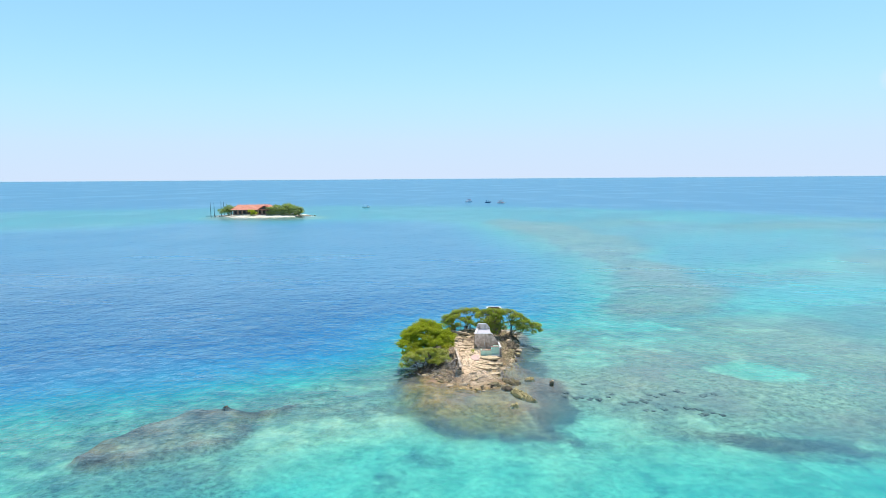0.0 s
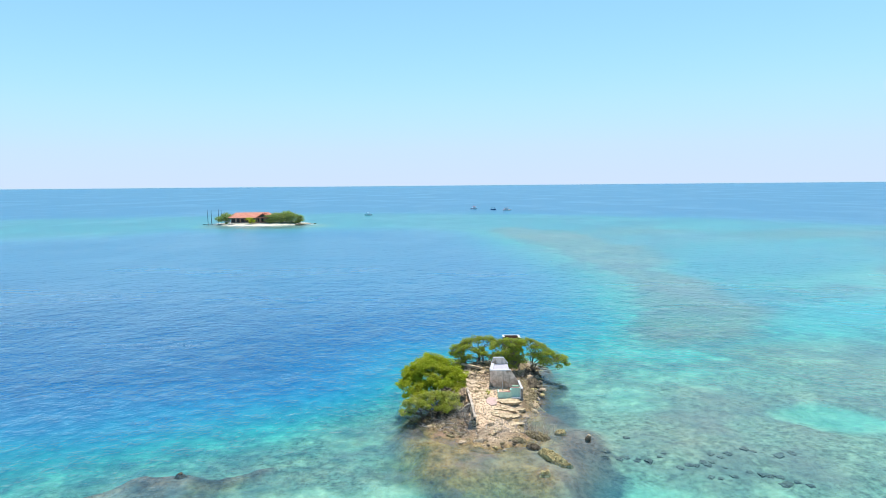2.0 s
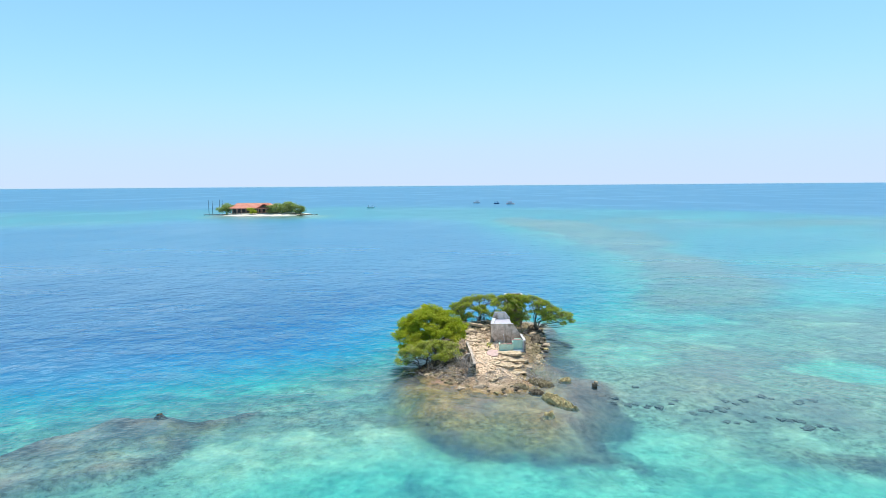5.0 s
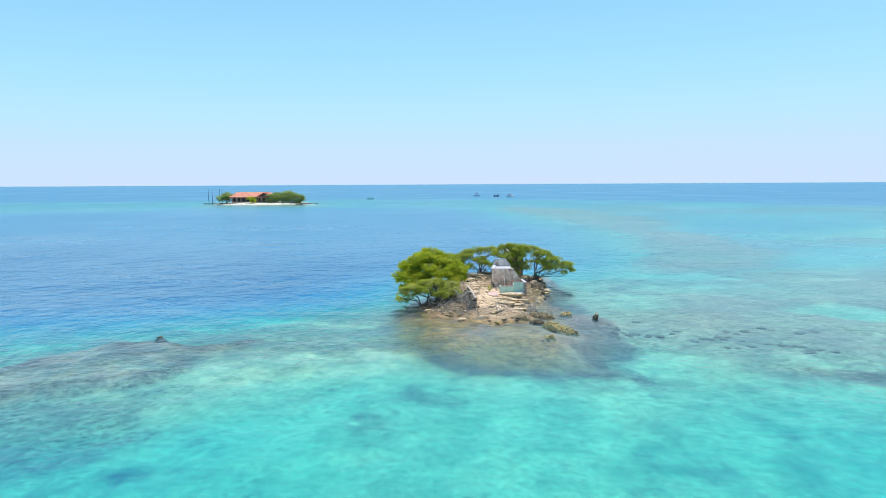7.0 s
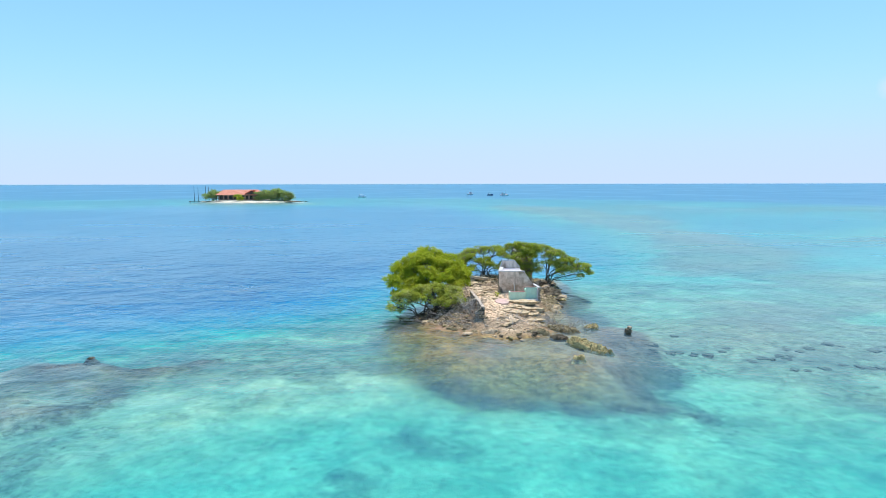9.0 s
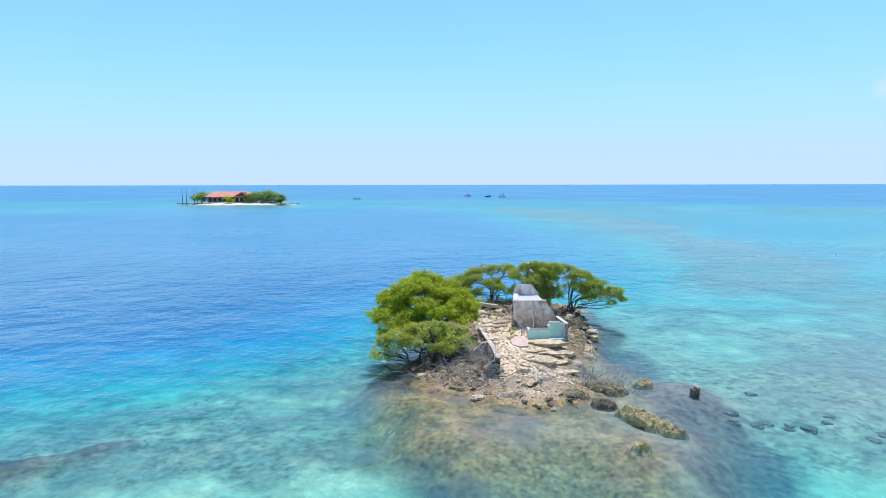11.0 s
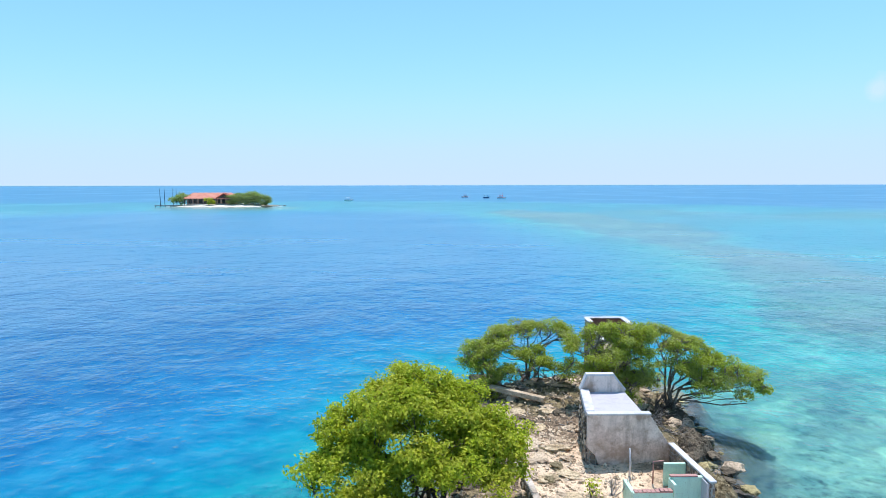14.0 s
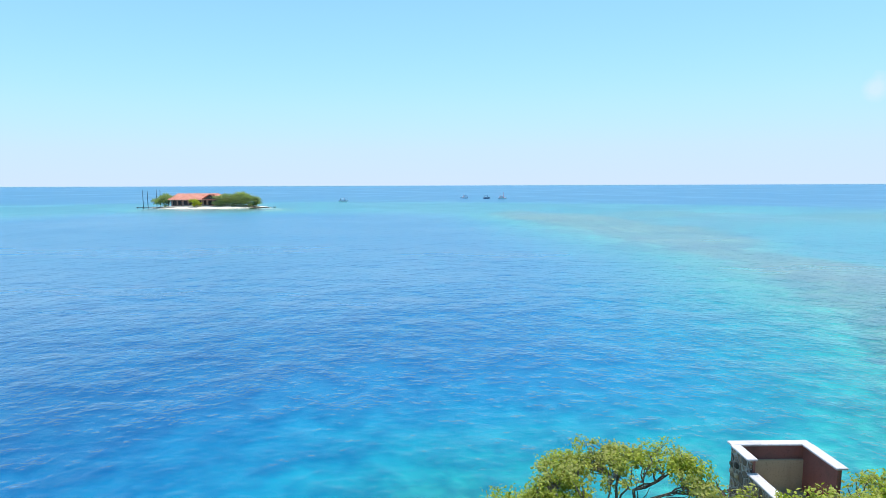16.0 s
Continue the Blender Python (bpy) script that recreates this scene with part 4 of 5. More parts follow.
# ---- ruined bathhouse ----
def bathhouse():
    top = empty("ruined_bathhouse", 0, 0, 0)
    tagged(top, "roofless ruined bathhouse of stained cement with mint green walls", "ruin")
    # tall cement wall with a broken, slanting end
    wall = [(3.80, 63.45, 0.25), (6.02, 63.45, 0.25), (6.02, 63.45, 1.10), (5.33, 63.45, 2.16), (3.33, 63.45, 2.16), (3.33, 63.45, 1.05), (3.60, 63.45, 0.80), (3.74, 63.45, 0.30)]
    part("cement_wall", prism(wall, (0, 0.16, 0), 0.012), CEMENT, top, "grey stained cement wall")
    part("coping", block(3.30, 5.36, 63.41, 63.64, 2.16, 2.22, 0.012), WHITE, top, "white coping")
    # flat roof slab between the walls, and the low gable behind it
    part("roof_slab", prism([(3.60, 63.61, 2.00), (5.22, 63.61, 2.00), (5.22, 65.64, 2.00), (3.92, 65.64, 2.00)], (0, 0, 0.11), 0.008), LILAC, top, "pale lilac roof slab of a cistern")
    gable = [(3.64, 65.65, 0.30), (5.24, 65.65, 0.30), (5.24, 65.65, 2.16), (4.79, 65.65, 2.72), (3.84, 65.65, 2.72), (3.64, 65.65, 2.20)]
    part("gable_wall", prism(gable, (0, 0.16, 0), 0.012), CEMENT, top, "grey rendered gable wall")
    part("gable_coping", prism([(3.60, 65.62, 2.20), (3.83, 65.62, 2.78), (4.82, 65.62, 2.78), (5.28, 65.62, 2.20), (5.24, 65.62, 2.165), (4.79, 65.62, 2.724), (3.87, 65.62, 2.724), (3.64, 65.62, 2.18)], (0, 0.22, 0), 0.0), WHITE, top, "white gable coping")
    part("rear_wall", block(5.08, 5.22, 63.62, 65.64, 0.30, 1.998, 0.01), MASONRY, top, "rubble side wall under the roof slab")
    # left wall of rubble with a thick white top, slightly askew
    left = [(3.32, 63.62, 0.28), (3.58, 63.62, 0.28), (3.90, 65.64, 0.28), (3.62, 65.64, 0.28)]
    part("rubble_wall", prism(left, (0, 0, 1.76), 0.02), MASONRY, top, "rubble stone side wall")
    cap = [(3.29, 63.66, 2.04), (3.60, 63.66, 2.04), (3.92, 65.59, 2.04), (3.60, 65.59, 2.04)]
    part("wall_cap", prism(cap, (0, 0, 0.20), 0.02), WHITE, top, "thick white wall cap")
    part("doorway_pier", block(3.36, 3.70, 63.50, 63.60, 0.28, 1.28, 0.03), MASONRY, top, "stump of a rubble pier")
    part("floor", block(3.92, 5.80, 61.16, 65.64, 0.20, 0.42, 0.03), TAN, top, "cement floor with debris")
    # right side wall with a white sloping top
    side = [(6.00, 63.44, 0.25), (6.00, 63.44, 1.16), (5.97, 60.62, 1.40), (5.97, 60.62, 0.25)]
    part("side_wall", prism(side, (0.14, 0.0, 0), 0.015), MASONRY, top, "rubble side wall")
    cap = [(5.95, 63.46, 1.16), (5.95, 63.46, 1.22), (5.93, 60.58, 1.46), (5.93, 60.58, 1.40)]
    part("side_wall_cap", prism(cap, (0.20, 0, 0), 0.01), WHITE, top, "white sloping wall top")
    # mint green low walls in front
    part("green_wall", block(3.88, 5.00, 60.72, 60.86, 0.30, 1.06, 0.012), GREEN, top, "low mint green wall")
    part("green_wall", block(5.08, 5.96, 61.00, 61.12, 0.30, 1.36, 0.012), GREEN, top, "mint green wall of a wash alcove")
    part("green_wall", block(5.00, 5.08, 60.70, 61.12, 0.30, 1.30, 0.010), GREEN, top)
    part("green_wall", block(3.88, 4.00, 60.86, 61.60, 0.30, 1.00, 0.012), GREEN, top)
    part("green_wall", block(5.30, 5.95, 62.10, 62.20, 0.42, 1.20, 0.012), GREEN, top)
    part("alcove_sill", block(5.08, 5.96, 60.66, 61.00, 0.40, 0.53, 0.012), WHITE, top, "white alcove sill")
    part("alcove_jamb", block(5.90, 5.965, 60.66, 61.00, 0.53, 1.34, 0.006), WHITE, top, "white alcove jamb")
    rng = random.Random(4)
    bm = bmesh.new()
    for n in range(9):
        x = 3.92 + 0.12 * n
        h = rng.uniform(0.02, 0.07)
        prism([(x, 60.71, 1.06), (x + 0.10, 60.71, 1.06), (x + 0.10, 60.87, 1.06), (x, 60.87, 1.06)], (0, 0, h), 0, bm)
    part("broken_bricks", bm, RED_PAINT, top, "broken red brick edge")
    bm = block(5.02, 5.80, 61.00, 61.12, 1.364, 1.40, 0.006)
    part("brick_edge", bm, RED_PAINT, top, "faded red edge")
    frame_bits = Pile()
    frame_bits.add(tube([(4.98, 62.15, 0.42), (4.98, 62.15, 1.24), (5.30, 62.15, 1.27)], [0.022, 0.022, 0.022], 6))
    frame_bits.ob("red_pipe", RED_PAINT, top, "faded red pipe frame")
    post = Pile()
    post.add(tube([(4.42, 62.6, 0.4), (4.44, 62.6, 1.0), (4.40, 62.6, 1.45)], [0.035, 0.03, 0.025], 6))
    post.ob("pipe", WHITE, top, "white standing pipe")
    return top


def rear_room():
    top = empty("ruined_rear_room", 0, 0, 0)
    tagged(top, "roofless ruined room with white coping and maroon inner walls", "ruin")
    z = 3.48
    part("back_wall", block(5.34, 7.02, 71.44, 71.56, 0.3, z - 0.05, 0.01), MAROON, top, "maroon back wall")
    part("back_coping", block(5.24, 7.10, 71.38, 71.60, z - 0.05, z, 0.012), WHITE, top, "white coping")
    part("left_wall", block(5.26, 5.36, 70.72, 71.44, 0.3, z - 0.05, 0.01), MASONRY, top, "rubble side wall")
    part("left_lining", block(5.363, 5.42, 70.72, 71.44, 0.3, z - 0.05, 0.0), MAROON, top)
    part("left_coping", block(5.21, 5.45, 70.68, 71.38, z - 0.05, z, 0.012), WHITE, top, "white coping")
    part("low_wall", block(5.26, 5.42, 68.9, 70.72, 0.3, z - 0.36, 0.012), MASONRY, top, "lower rubble wall")
    part("low_coping", block(5.22, 5.46, 68.8, 70.68, z - 0.36, z - 0.31, 0.012), WHITE, top, "white coping")
    part("right_wall", block(6.92, 7.02, 70.3, 71.44, 0.3, z - 0.05, 0.01), MAROON, top, "maroon side wall")
    part("right_coping", block(6.86, 7.12, 70.25, 71.38, z - 0.05, z, 0.012), WHITE, top, "white coping")
    part("floor", block(5.42, 6.92, 69.9, 71.38, 0.3, 2.35, 0.02), TAN, top, "tan cement floor")
    part("inner_wall", block(5.42, 6.92, 71.38, 71.437, 1.3, 3.10, 0.0), TAN, top, "tan lower wall")
    return top


def long_wall():
    top = empty("broken_garden_wall", 0, 0, 0)
    tagged(top, "long broken rubble wall with a whitewashed top", "wall")
    line = [(1.02, 62.5, 0.86), (1.10, 61.0, 0.94), (1.20, 59.4, 1.05), (1.29, 57.9, 1.15), (1.34, 56.2, 1.26), (1.40, 54.5, 1.34)]
    for a, b in zip(line, line[1:]):
        body = [(a[0], a[1], 0.1), (a[0], a[1], a[2] - 0.05), (b[0], b[1] + 0.01, b[2] - 0.05), (b[0], b[1] + 0.01, 0.1)]
        part("wall_length", prism(body, (0.17, 0, 0), 0.012), MASONRY, top)
        c = [(a[0] - 0.02, a[1], a[2] - 0.05), (a[0] - 0.02, a[1], a[2]), (b[0] - 0.02, b[1] + 0.02, b[2] - 0.01), (b[0] - 0.02, b[1] + 0.02, b[2] - 0.06)]
        part("wall_top", prism(c, (0.21, 0, 0), 0.015), WHITEWASH, top, "worn whitewashed wall top")
    part("buttress", prism([(1.24, 57.6, 0.1), (1.24, 57.6, 1.18), (0.95, 57.6, 1.12), (0.12, 57.6, 0.30), (0.12, 57.6, 0.1)], (0, 0.16, 0), 0.012), MASONRY, top, "triangular rubble buttress")
    part("buttress_top", prism([(1.22, 57.57, 1.18), (0.95, 57.57, 1.125), (0.08, 57.57, 0.28), (0.08, 57.57, 0.32), (0.93, 57.57, 1.165), (1.22, 57.57, 1.22)], (0, 0.20, 0), 0.0), WHITEWASH, top, "pale buttress edge")
    part("buttress", prism([(1.33, 54.5, 0.1), (1.33, 54.5, 1.25), (1.00, 54.46, 0.98), (0.85, 54.46, 0.1)], (0, 0.14, 0), 0.012), MASONRY, top, "broken end of the wall")
    return top


ruin = bathhouse()
back_room = rear_room()
garden_wall = long_wall()
beam = tagged(new("fallen_beam"), "fallen pale concrete beam lying on rubble", "beam")
beam.matrix_world = pose(1.82, 69.1, islet_z(1.82, 69.1) + 0.2, 0, 2, -31)
bpy.context.view_layer.update()
part("beam_body", block(-1.25, 1.25, -0.12, 0.12, -0.10, 0.10, 0.015), CHIPS, beam)
pad = tagged(new("pink_floor_slab"), "broken floor slab with faded pink paint", "slab")
part("slab_body", prism([(2.72, 60.2, 0.36), (2.75, 59.3, 0.36), (3.1, 58.9, 0.36), (3.55, 59.0, 0.36), (3.72, 59.8, 0.36), (3.74, 60.6, 0.36), (3.0, 60.75, 0.36)], (0, 0, 0.24), 0.01), PINK, pad)

# ---- trees of the islet ----
tree("mangrove_tree", (-1.6, 61.2, 0.1),
     [((-2.4, 61.2, 2.6), (2.1, 1.8, 1.4)), ((-4.0, 60.6, 1.7), (1.3, 1.3, 1.1)), ((-0.3, 61.2, 2.0), (1.4, 1.4, 1.0)), ((-2.2, 62.0, 3.2), (1.5, 1.4, 0.95)),
      ((-3.8, 61.6, 2.6), (1.1, 1.2, 0.8)), ((-1.5, 59.9, 1.9), (1.4, 1.0, 0.9)), ((-3.2, 59.6, 1.2), (1.2, 0.9, 0.75)), ((-0.9, 61.9, 2.9), (1.2, 1.1, 0.8))],
     150000, LEAF_BRIGHT, "large mangrove tree with a dense bright green crown", 11, stems=5, root=1.1, gaps=0.30, leaf=0.115, clump=0.10, per=22, twigs=0.35)
tree("mangrove_shrub", (-2.0, 57.3, 0.1),
     [((-3.4, 57.3, 1.25), (1.2, 1.0, 0.45)), ((-1.8, 57.7, 1.6), (1.4, 1.0, 0.55)), ((-0.5, 58.2, 1.45), (0.9, 0.8, 0.45)), ((-2.4, 56.5, 1.1), (1.2, 0.7, 0.32)), ((-0.2, 57.3, 1.25), (0.7, 0.6, 0.35)), ((-4.2, 57.1, 0.85), (0.6, 0.7, 0.35)), ((-1.0, 57.0, 1.1), (0.6, 0.5, 0.3))],
     46000, LEAF_SHRUB, "low mangrove shrub with olive leaves and grey bare twigs", 12, stems=5, root=1.3, gaps=0.30, twigs=0.9, leaf=0.105, clump=0.075, per=12, puff=0.36)
tree("mangrove_tree", (3.0, 71.8, 0.5),
     [((1.7, 71.3, 2.6), (1.1, 1.0, 0.42)), ((2.7, 71.5, 2.8), (1.1, 1.0, 0.4)), ((3.7, 71.4, 2.85), (1.0, 0.9, 0.42)), ((4.4, 70.8, 2.7), (0.7, 0.7, 0.4)), ((1.2, 70.7, 2.3), (0.8, 0.8, 0.45)), ((3.2, 71.0, 2.5), (0.7, 0.6, 0.3)), ((2.3, 70.6, 2.0), (0.8, 0.6, 0.4)), ((3.3, 70.4, 1.7), (0.8, 0.6, 0.4)), ((1.5, 70.1, 1.4), (0.6, 0.5, 0.4)), ((4.1, 70.0, 1.5), (0.7, 0.6, 0.45))],
     60000, LEAF_OLIVE, "mangrove tree with a flat spreading crown and thin bare stems", 13, stems=4, root=0.7, gaps=0.16, clump=0.075, leaf=0.09, twigs=1.3, per=12, puff=0.34, bark=TWIG)
tree("mangrove_tree", (0.7, 70.6, 0.3),
     [((0.7, 70.8, 2.2), (1.0, 0.9, 0.6)), ((0.4, 70.3, 1.4), (0.8, 0.8, 0.7)), ((0.2, 70.6, 1.8), (0.7, 0.7, 0.6)), ((0.9, 69.9, 0.9), (0.6, 0.5, 0.45)), ((0.6, 70.0, 0.6), (0.6, 0.5, 0.4))],
     25000, LEAF_OLIVE, "small mangrove tree with foliage down to the shore", 16, stems=3, root=0.4, gaps=0.16, clump=0.075, leaf=0.09, twigs=1.3, per=12, puff=0.34, bark=TWIG)
tree("mangrove_tree", (5.3, 69.0, 0.4),
     [((4.9, 67.9, 3.5), (0.9, 0.7, 0.42)), ((5.8, 68.2, 3.5), (0.9, 0.7, 0.45)), ((6.6, 68.7, 3.45), (0.8, 0.7, 0.45)), ((4.2, 68.4, 2.9), (0.7, 0.7, 0.4)), ((5.2, 67.6, 2.7), (0.9, 0.6, 0.5)), ((6.2, 67.8, 2.7), (0.9, 0.6, 0.5)),
      ((5.8, 68.3, 1.9), (1.0, 0.7, 0.6)), ((4.7, 68.3, 1.8), (0.8, 0.6, 0.6)), ((6.8, 68.0, 1.8), (0.8, 0.6, 0.6)), ((5.6, 67.5, 1.4), (0.9, 0.5, 0.5)), ((7.0, 69.0, 2.9), (0.6, 0.6, 0.4)), ((4.5, 68.0, 1.1), (0.6, 0.5, 0.45))],
     72000, LEAF_OLIVE, "bushy mangrove tree growing against the ruined room", 14, stems=5, root=0.7, twigs=1.3, gaps=0.16, clump=0.075, leaf=0.09, per=12, puff=0.34, bark=TWIG)
tree("mangrove_tree", (8.0, 69.0, 0.2),
     [((7.7, 69.1, 3.1), (1.1, 0.9, 0.5)), ((8.7, 68.8, 2.75), (1.1, 0.9, 0.5)), ((9.6, 68.4, 2.1), (1.2, 1.0, 0.5)), ((10.6, 68.2, 1.75), (1.0, 0.9, 0.5)), ((11.1, 68.0, 1.35), (0.7, 0.7, 0.5)), ((10.8, 67.6, 0.95), (0.5, 0.5, 0.35)), ((9.4, 67.8, 1.6), (0.8, 0.6, 0.4)), ((8.2, 68.4, 2.0), (0.6, 0.5, 0.4))],
     58000, LEAF_OLIVE, "leaning mangrove tree with an umbrella crown over the water", 15, stems=2, root=0.5, gaps=0.16, clump=0.075, leaf=0.09, twigs=1.3, per=12, puff=0.34, bark=TWIG)

# ---- rocks, slabs, driftwood of the islet ----
STONES = [stone_mesh(n, sq) for n, sq in enumerate((0.55, 0.7, 0.5, 0.85, 0.4, 0.62))]
STONE_SETS = {}


def stone(name, x, y, z, size, turn, material, label, category="rock", group="", shape=0, sx=1.0, sz=1.0, tilt=0.0):
    key = (shape % 6, material.name)
    if key not in STONE_SETS:
        STONE_SETS[key] = STONES[shape % 6].copy()
        STONE_SETS[key].materials.append(material)
    ob = new(name, STONE_SETS[key])
    ob.matrix_world = pose(x, y, z, tilt, 0, turn) @ Matrix.Diagonal((size * sx, size, size * sz, 1))
    return tagged(ob, label, category, group)




def reef_rock(name, x, y, length, width, height, turn, material, label, seed, steep=0.5, group=""):
    """A low jagged reef rock: a broken ridge that rises out of the water."""
    n = max(14, int(length / 0.05))
    m = max(12, int(width / 0.05))
    n, m = min(n, 60), min(m, 40)
    u, v = np.meshgrid(np.linspace(-1.15, 1.15, n), np.linspace(-1.15, 1.15, m))
    px, py = u * length * 0.5, v * width * 0.5
    edge = 1 - np.hypot(u, v) + 0.5 * fbm(px, py, 0.8, 3, seed) + 0.14 * fbm(px, py, 0.25, 2, seed + 3)
    crag = 0.42 + 0.8 * fbm(px, py, 1.0, 2, seed + 7) + 0.6 * np.abs(fbm(px, py, 0.5, 3, seed + 5)) + 0.4 * fbm(px, py, 0.17, 2, seed + 9)
    crag = np.minimum(crag, 0.85 + 0.15 * crag)
    # grooves part the rock into blocks
    crag = crag - 0.4 * (1 - smooth(0.0, 0.13, np.abs(fbm(px, py, 0.55, 2, seed + 11))))
    z = -0.42 + (0.41 + 0.42 * height * np.maximum(crag, 0.05)) * smooth(-0.12, 1.5 * steep, edge)
    z = z + np.random.RandomState(seed).uniform(-0.035, 0.035, z.shape)
    verts = np.stack([px, py, z], -1).reshape(-1, 3)
    faces = [(r * n + c, r * n + c + 1, (r + 1) * n + c + 1, (r + 1) * n + c) for r in range(m - 1) for c in range(n - 1)]
    ob = new(name, mesh_of(name, verts, faces, material))
    ob.matrix_world = pose(x, y, 0.16 if name == "shore_ledge" else 0.0, 0, 0, turn)
    return tagged(ob, label, "rock", group)


reef_rock("sea_rock", 6.95, 50.5, 3.5, 0.95, 0.8, -50, ROCK_GOLD, "jagged golden brown reef ridge awash in the shallows", 201, 0.22)
reef_rock("sea_rock", 6.1, 48.3, 1.1, 0.8, 0.7, 20, ROCK_GOLD, "small brown reef rock awash in the shallows", 202, 0.25)
reef_rock("sea_rock", 6.4, 53.9, 2.4, 1.1, 0.5, -28, ROCK_KARST, "pitted dark olive reef rock at the waterline", 203, 0.25)
reef_rock("sea_rock", 5.75, 52.2, 1.3, 0.8, 0.4, -25, ROCK_DARK, "dark brown reef rock at the waterline", 204, 0.25)
reef_rock("shore_ledge", 0.5, 54.1, 2.2, 0.9, 0.40, -20, ROCK_KARST, "low crumbling ledge of olive brown limestone", 214, 0.35, "ledges along the shore")
reef_rock("shore_ledge", 2.0, 52.9, 2.4, 0.8, 0.34, -6, ROCK, "weathered pale limestone ledge on the shore", 215, 0.35, "ledges along the shore")
reef_rock("shore_ledge", 4.7, 52.9, 1.9, 0.9, 0.36, 14, ROCK_KARST, "low crumbling ledge of olive brown limestone", 216, 0.35, "ledges along the shore")
reef_rock("shore_ledge", 4.6, 54.6, 2.0, 0.8, 0.30, -12, SLAB, "flat pale limestone ledge with cracked edges", 217, 0.3, "ledges along the shore")
reef_rock("shore_ledge", 2.6, 54.2, 1.8, 0.7, 0.26, 10, SLAB, "flat pale limestone ledge with cracked edges", 218, 0.3, "ledges along the shore")
reef_rock("shore_ledge", -1.2, 56.4, 2.0, 0.9, 0.45, -40, ROCK_DARK, "dark rough limestone ledge on the shore", 219, 0.4, "ledges along the shore")
reef_rock("sea_rock", 8.35, 54.6, 1.05, 0.85, 0.6, 5, ROCK_GOLD, "round weathered rock standing in the shallows", 205, 0.35)
reef_rock("shore_ledge", 7.2, 62.6, 3.6, 1.5, 0.55, 82, ROCK_KARST, "rough ledge of pitted olive brown limestone on the shore", 206, 0.45, "ledges along the shore")
reef_rock("shore_ledge", 7.8, 65.8, 2.6, 1.5, 0.6, 70, ROCK_DARK, "dark rough limestone ledge on the shore", 207, 0.45, "ledges along the shore")
reef_rock("shore_ledge", 8.2, 68.3, 2.4, 1.6, 0.7, 60, ROCK_DARK, "dark rough limestone ledge on the shore", 208, 0.45, "ledges along the shore")
reef_rock("shore_ledge", 3.4, 53.2, 2.2, 0.9, 0.34, 8, ROCK_KARST, "low crumbling ledge of olive brown limestone", 209, 0.5, "ledges along the shore")
reef_rock("shore_ledge", -0.3, 54.9, 1.6, 0.7, 0.42, -14, ROCK, "weathered pale limestone ledge on the shore", 210, 0.5, "ledges along the shore")
reef_rock("shore_boulder", 7.1, 60.2, 1.3, 1.5, 1.0, 20, SLAB, "pitted pale boulder at the foot of the ruin", 211, 0.4)
reef_rock("shore_boulder", 6.9, 58.9, 1.7, 0.7, 0.45, -50, SLAB, "tilted pale slab of rock at the waterline", 213, 0.4)
reef_rock("sea_rock", -19.5, 48.2, 1.0, 0.7, 0.6, 20, ROCK_DARK, "dark reef rock breaking the surface", 212)
heads = random.Random(15)
for n, (cx, cy, many) in enumerate(((11.6, 52.2, 2), (13.3, 52.0, 3), (14.4, 51.7, 2), (15.9, 52.4, 2), (17.8, 51.1, 4), (18.9, 51.0, 4), (20.5, 52.3, 3), (22.8, 52.8, 2), (22.2, 49.7, 3), (23.2, 49.4, 2), (23.8, 48.4, 4), (18.7, 49.3, 2), (25.3, 52.4, 3), (20.0, 49.8, 1), (16.8, 50.6, 1), (14.2, 55.2, 1))):
    for k in range(many):
        x, y = cx + 0.62 * (k - 0.5 * many) + heads.uniform(-0.2, 0.2), cy + heads.uniform(-0.35, 0.35)
        stone("coral_head", x, y, float(sea_depth(np.array([[x]]), np.array([[y]]))[0, 0]) - 0.02, heads.uniform(0.32, 0.72), heads.uniform(-40, 40), ROCK_CORAL, "dark coral head under shallow water", "coral", "coral heads on the reef flat", shape=n + k, sx=heads.uniform(0.9, 1.3), sz=0.75)
stump = tagged(new("sea_stump"), "dark broken pillar stump standing in the sea", "pillar")
stump.matrix_world = pose(10.25, 53.4, -0.40, 0, 4, 12) @ Matrix.Scale(0.74, 4)
bpy.context.view_layer.update()
part("pillar", block(-0.22, 0.22, -0.22, 0.22, 0.0, 0.80, 0.05), ROCK_DARK, stump)
part("pillar_cap", block(-0.04, 0.25, -0.23, 0.20, 0.80, 1.03, 0.06), ROCK, stump, "paler broken top")

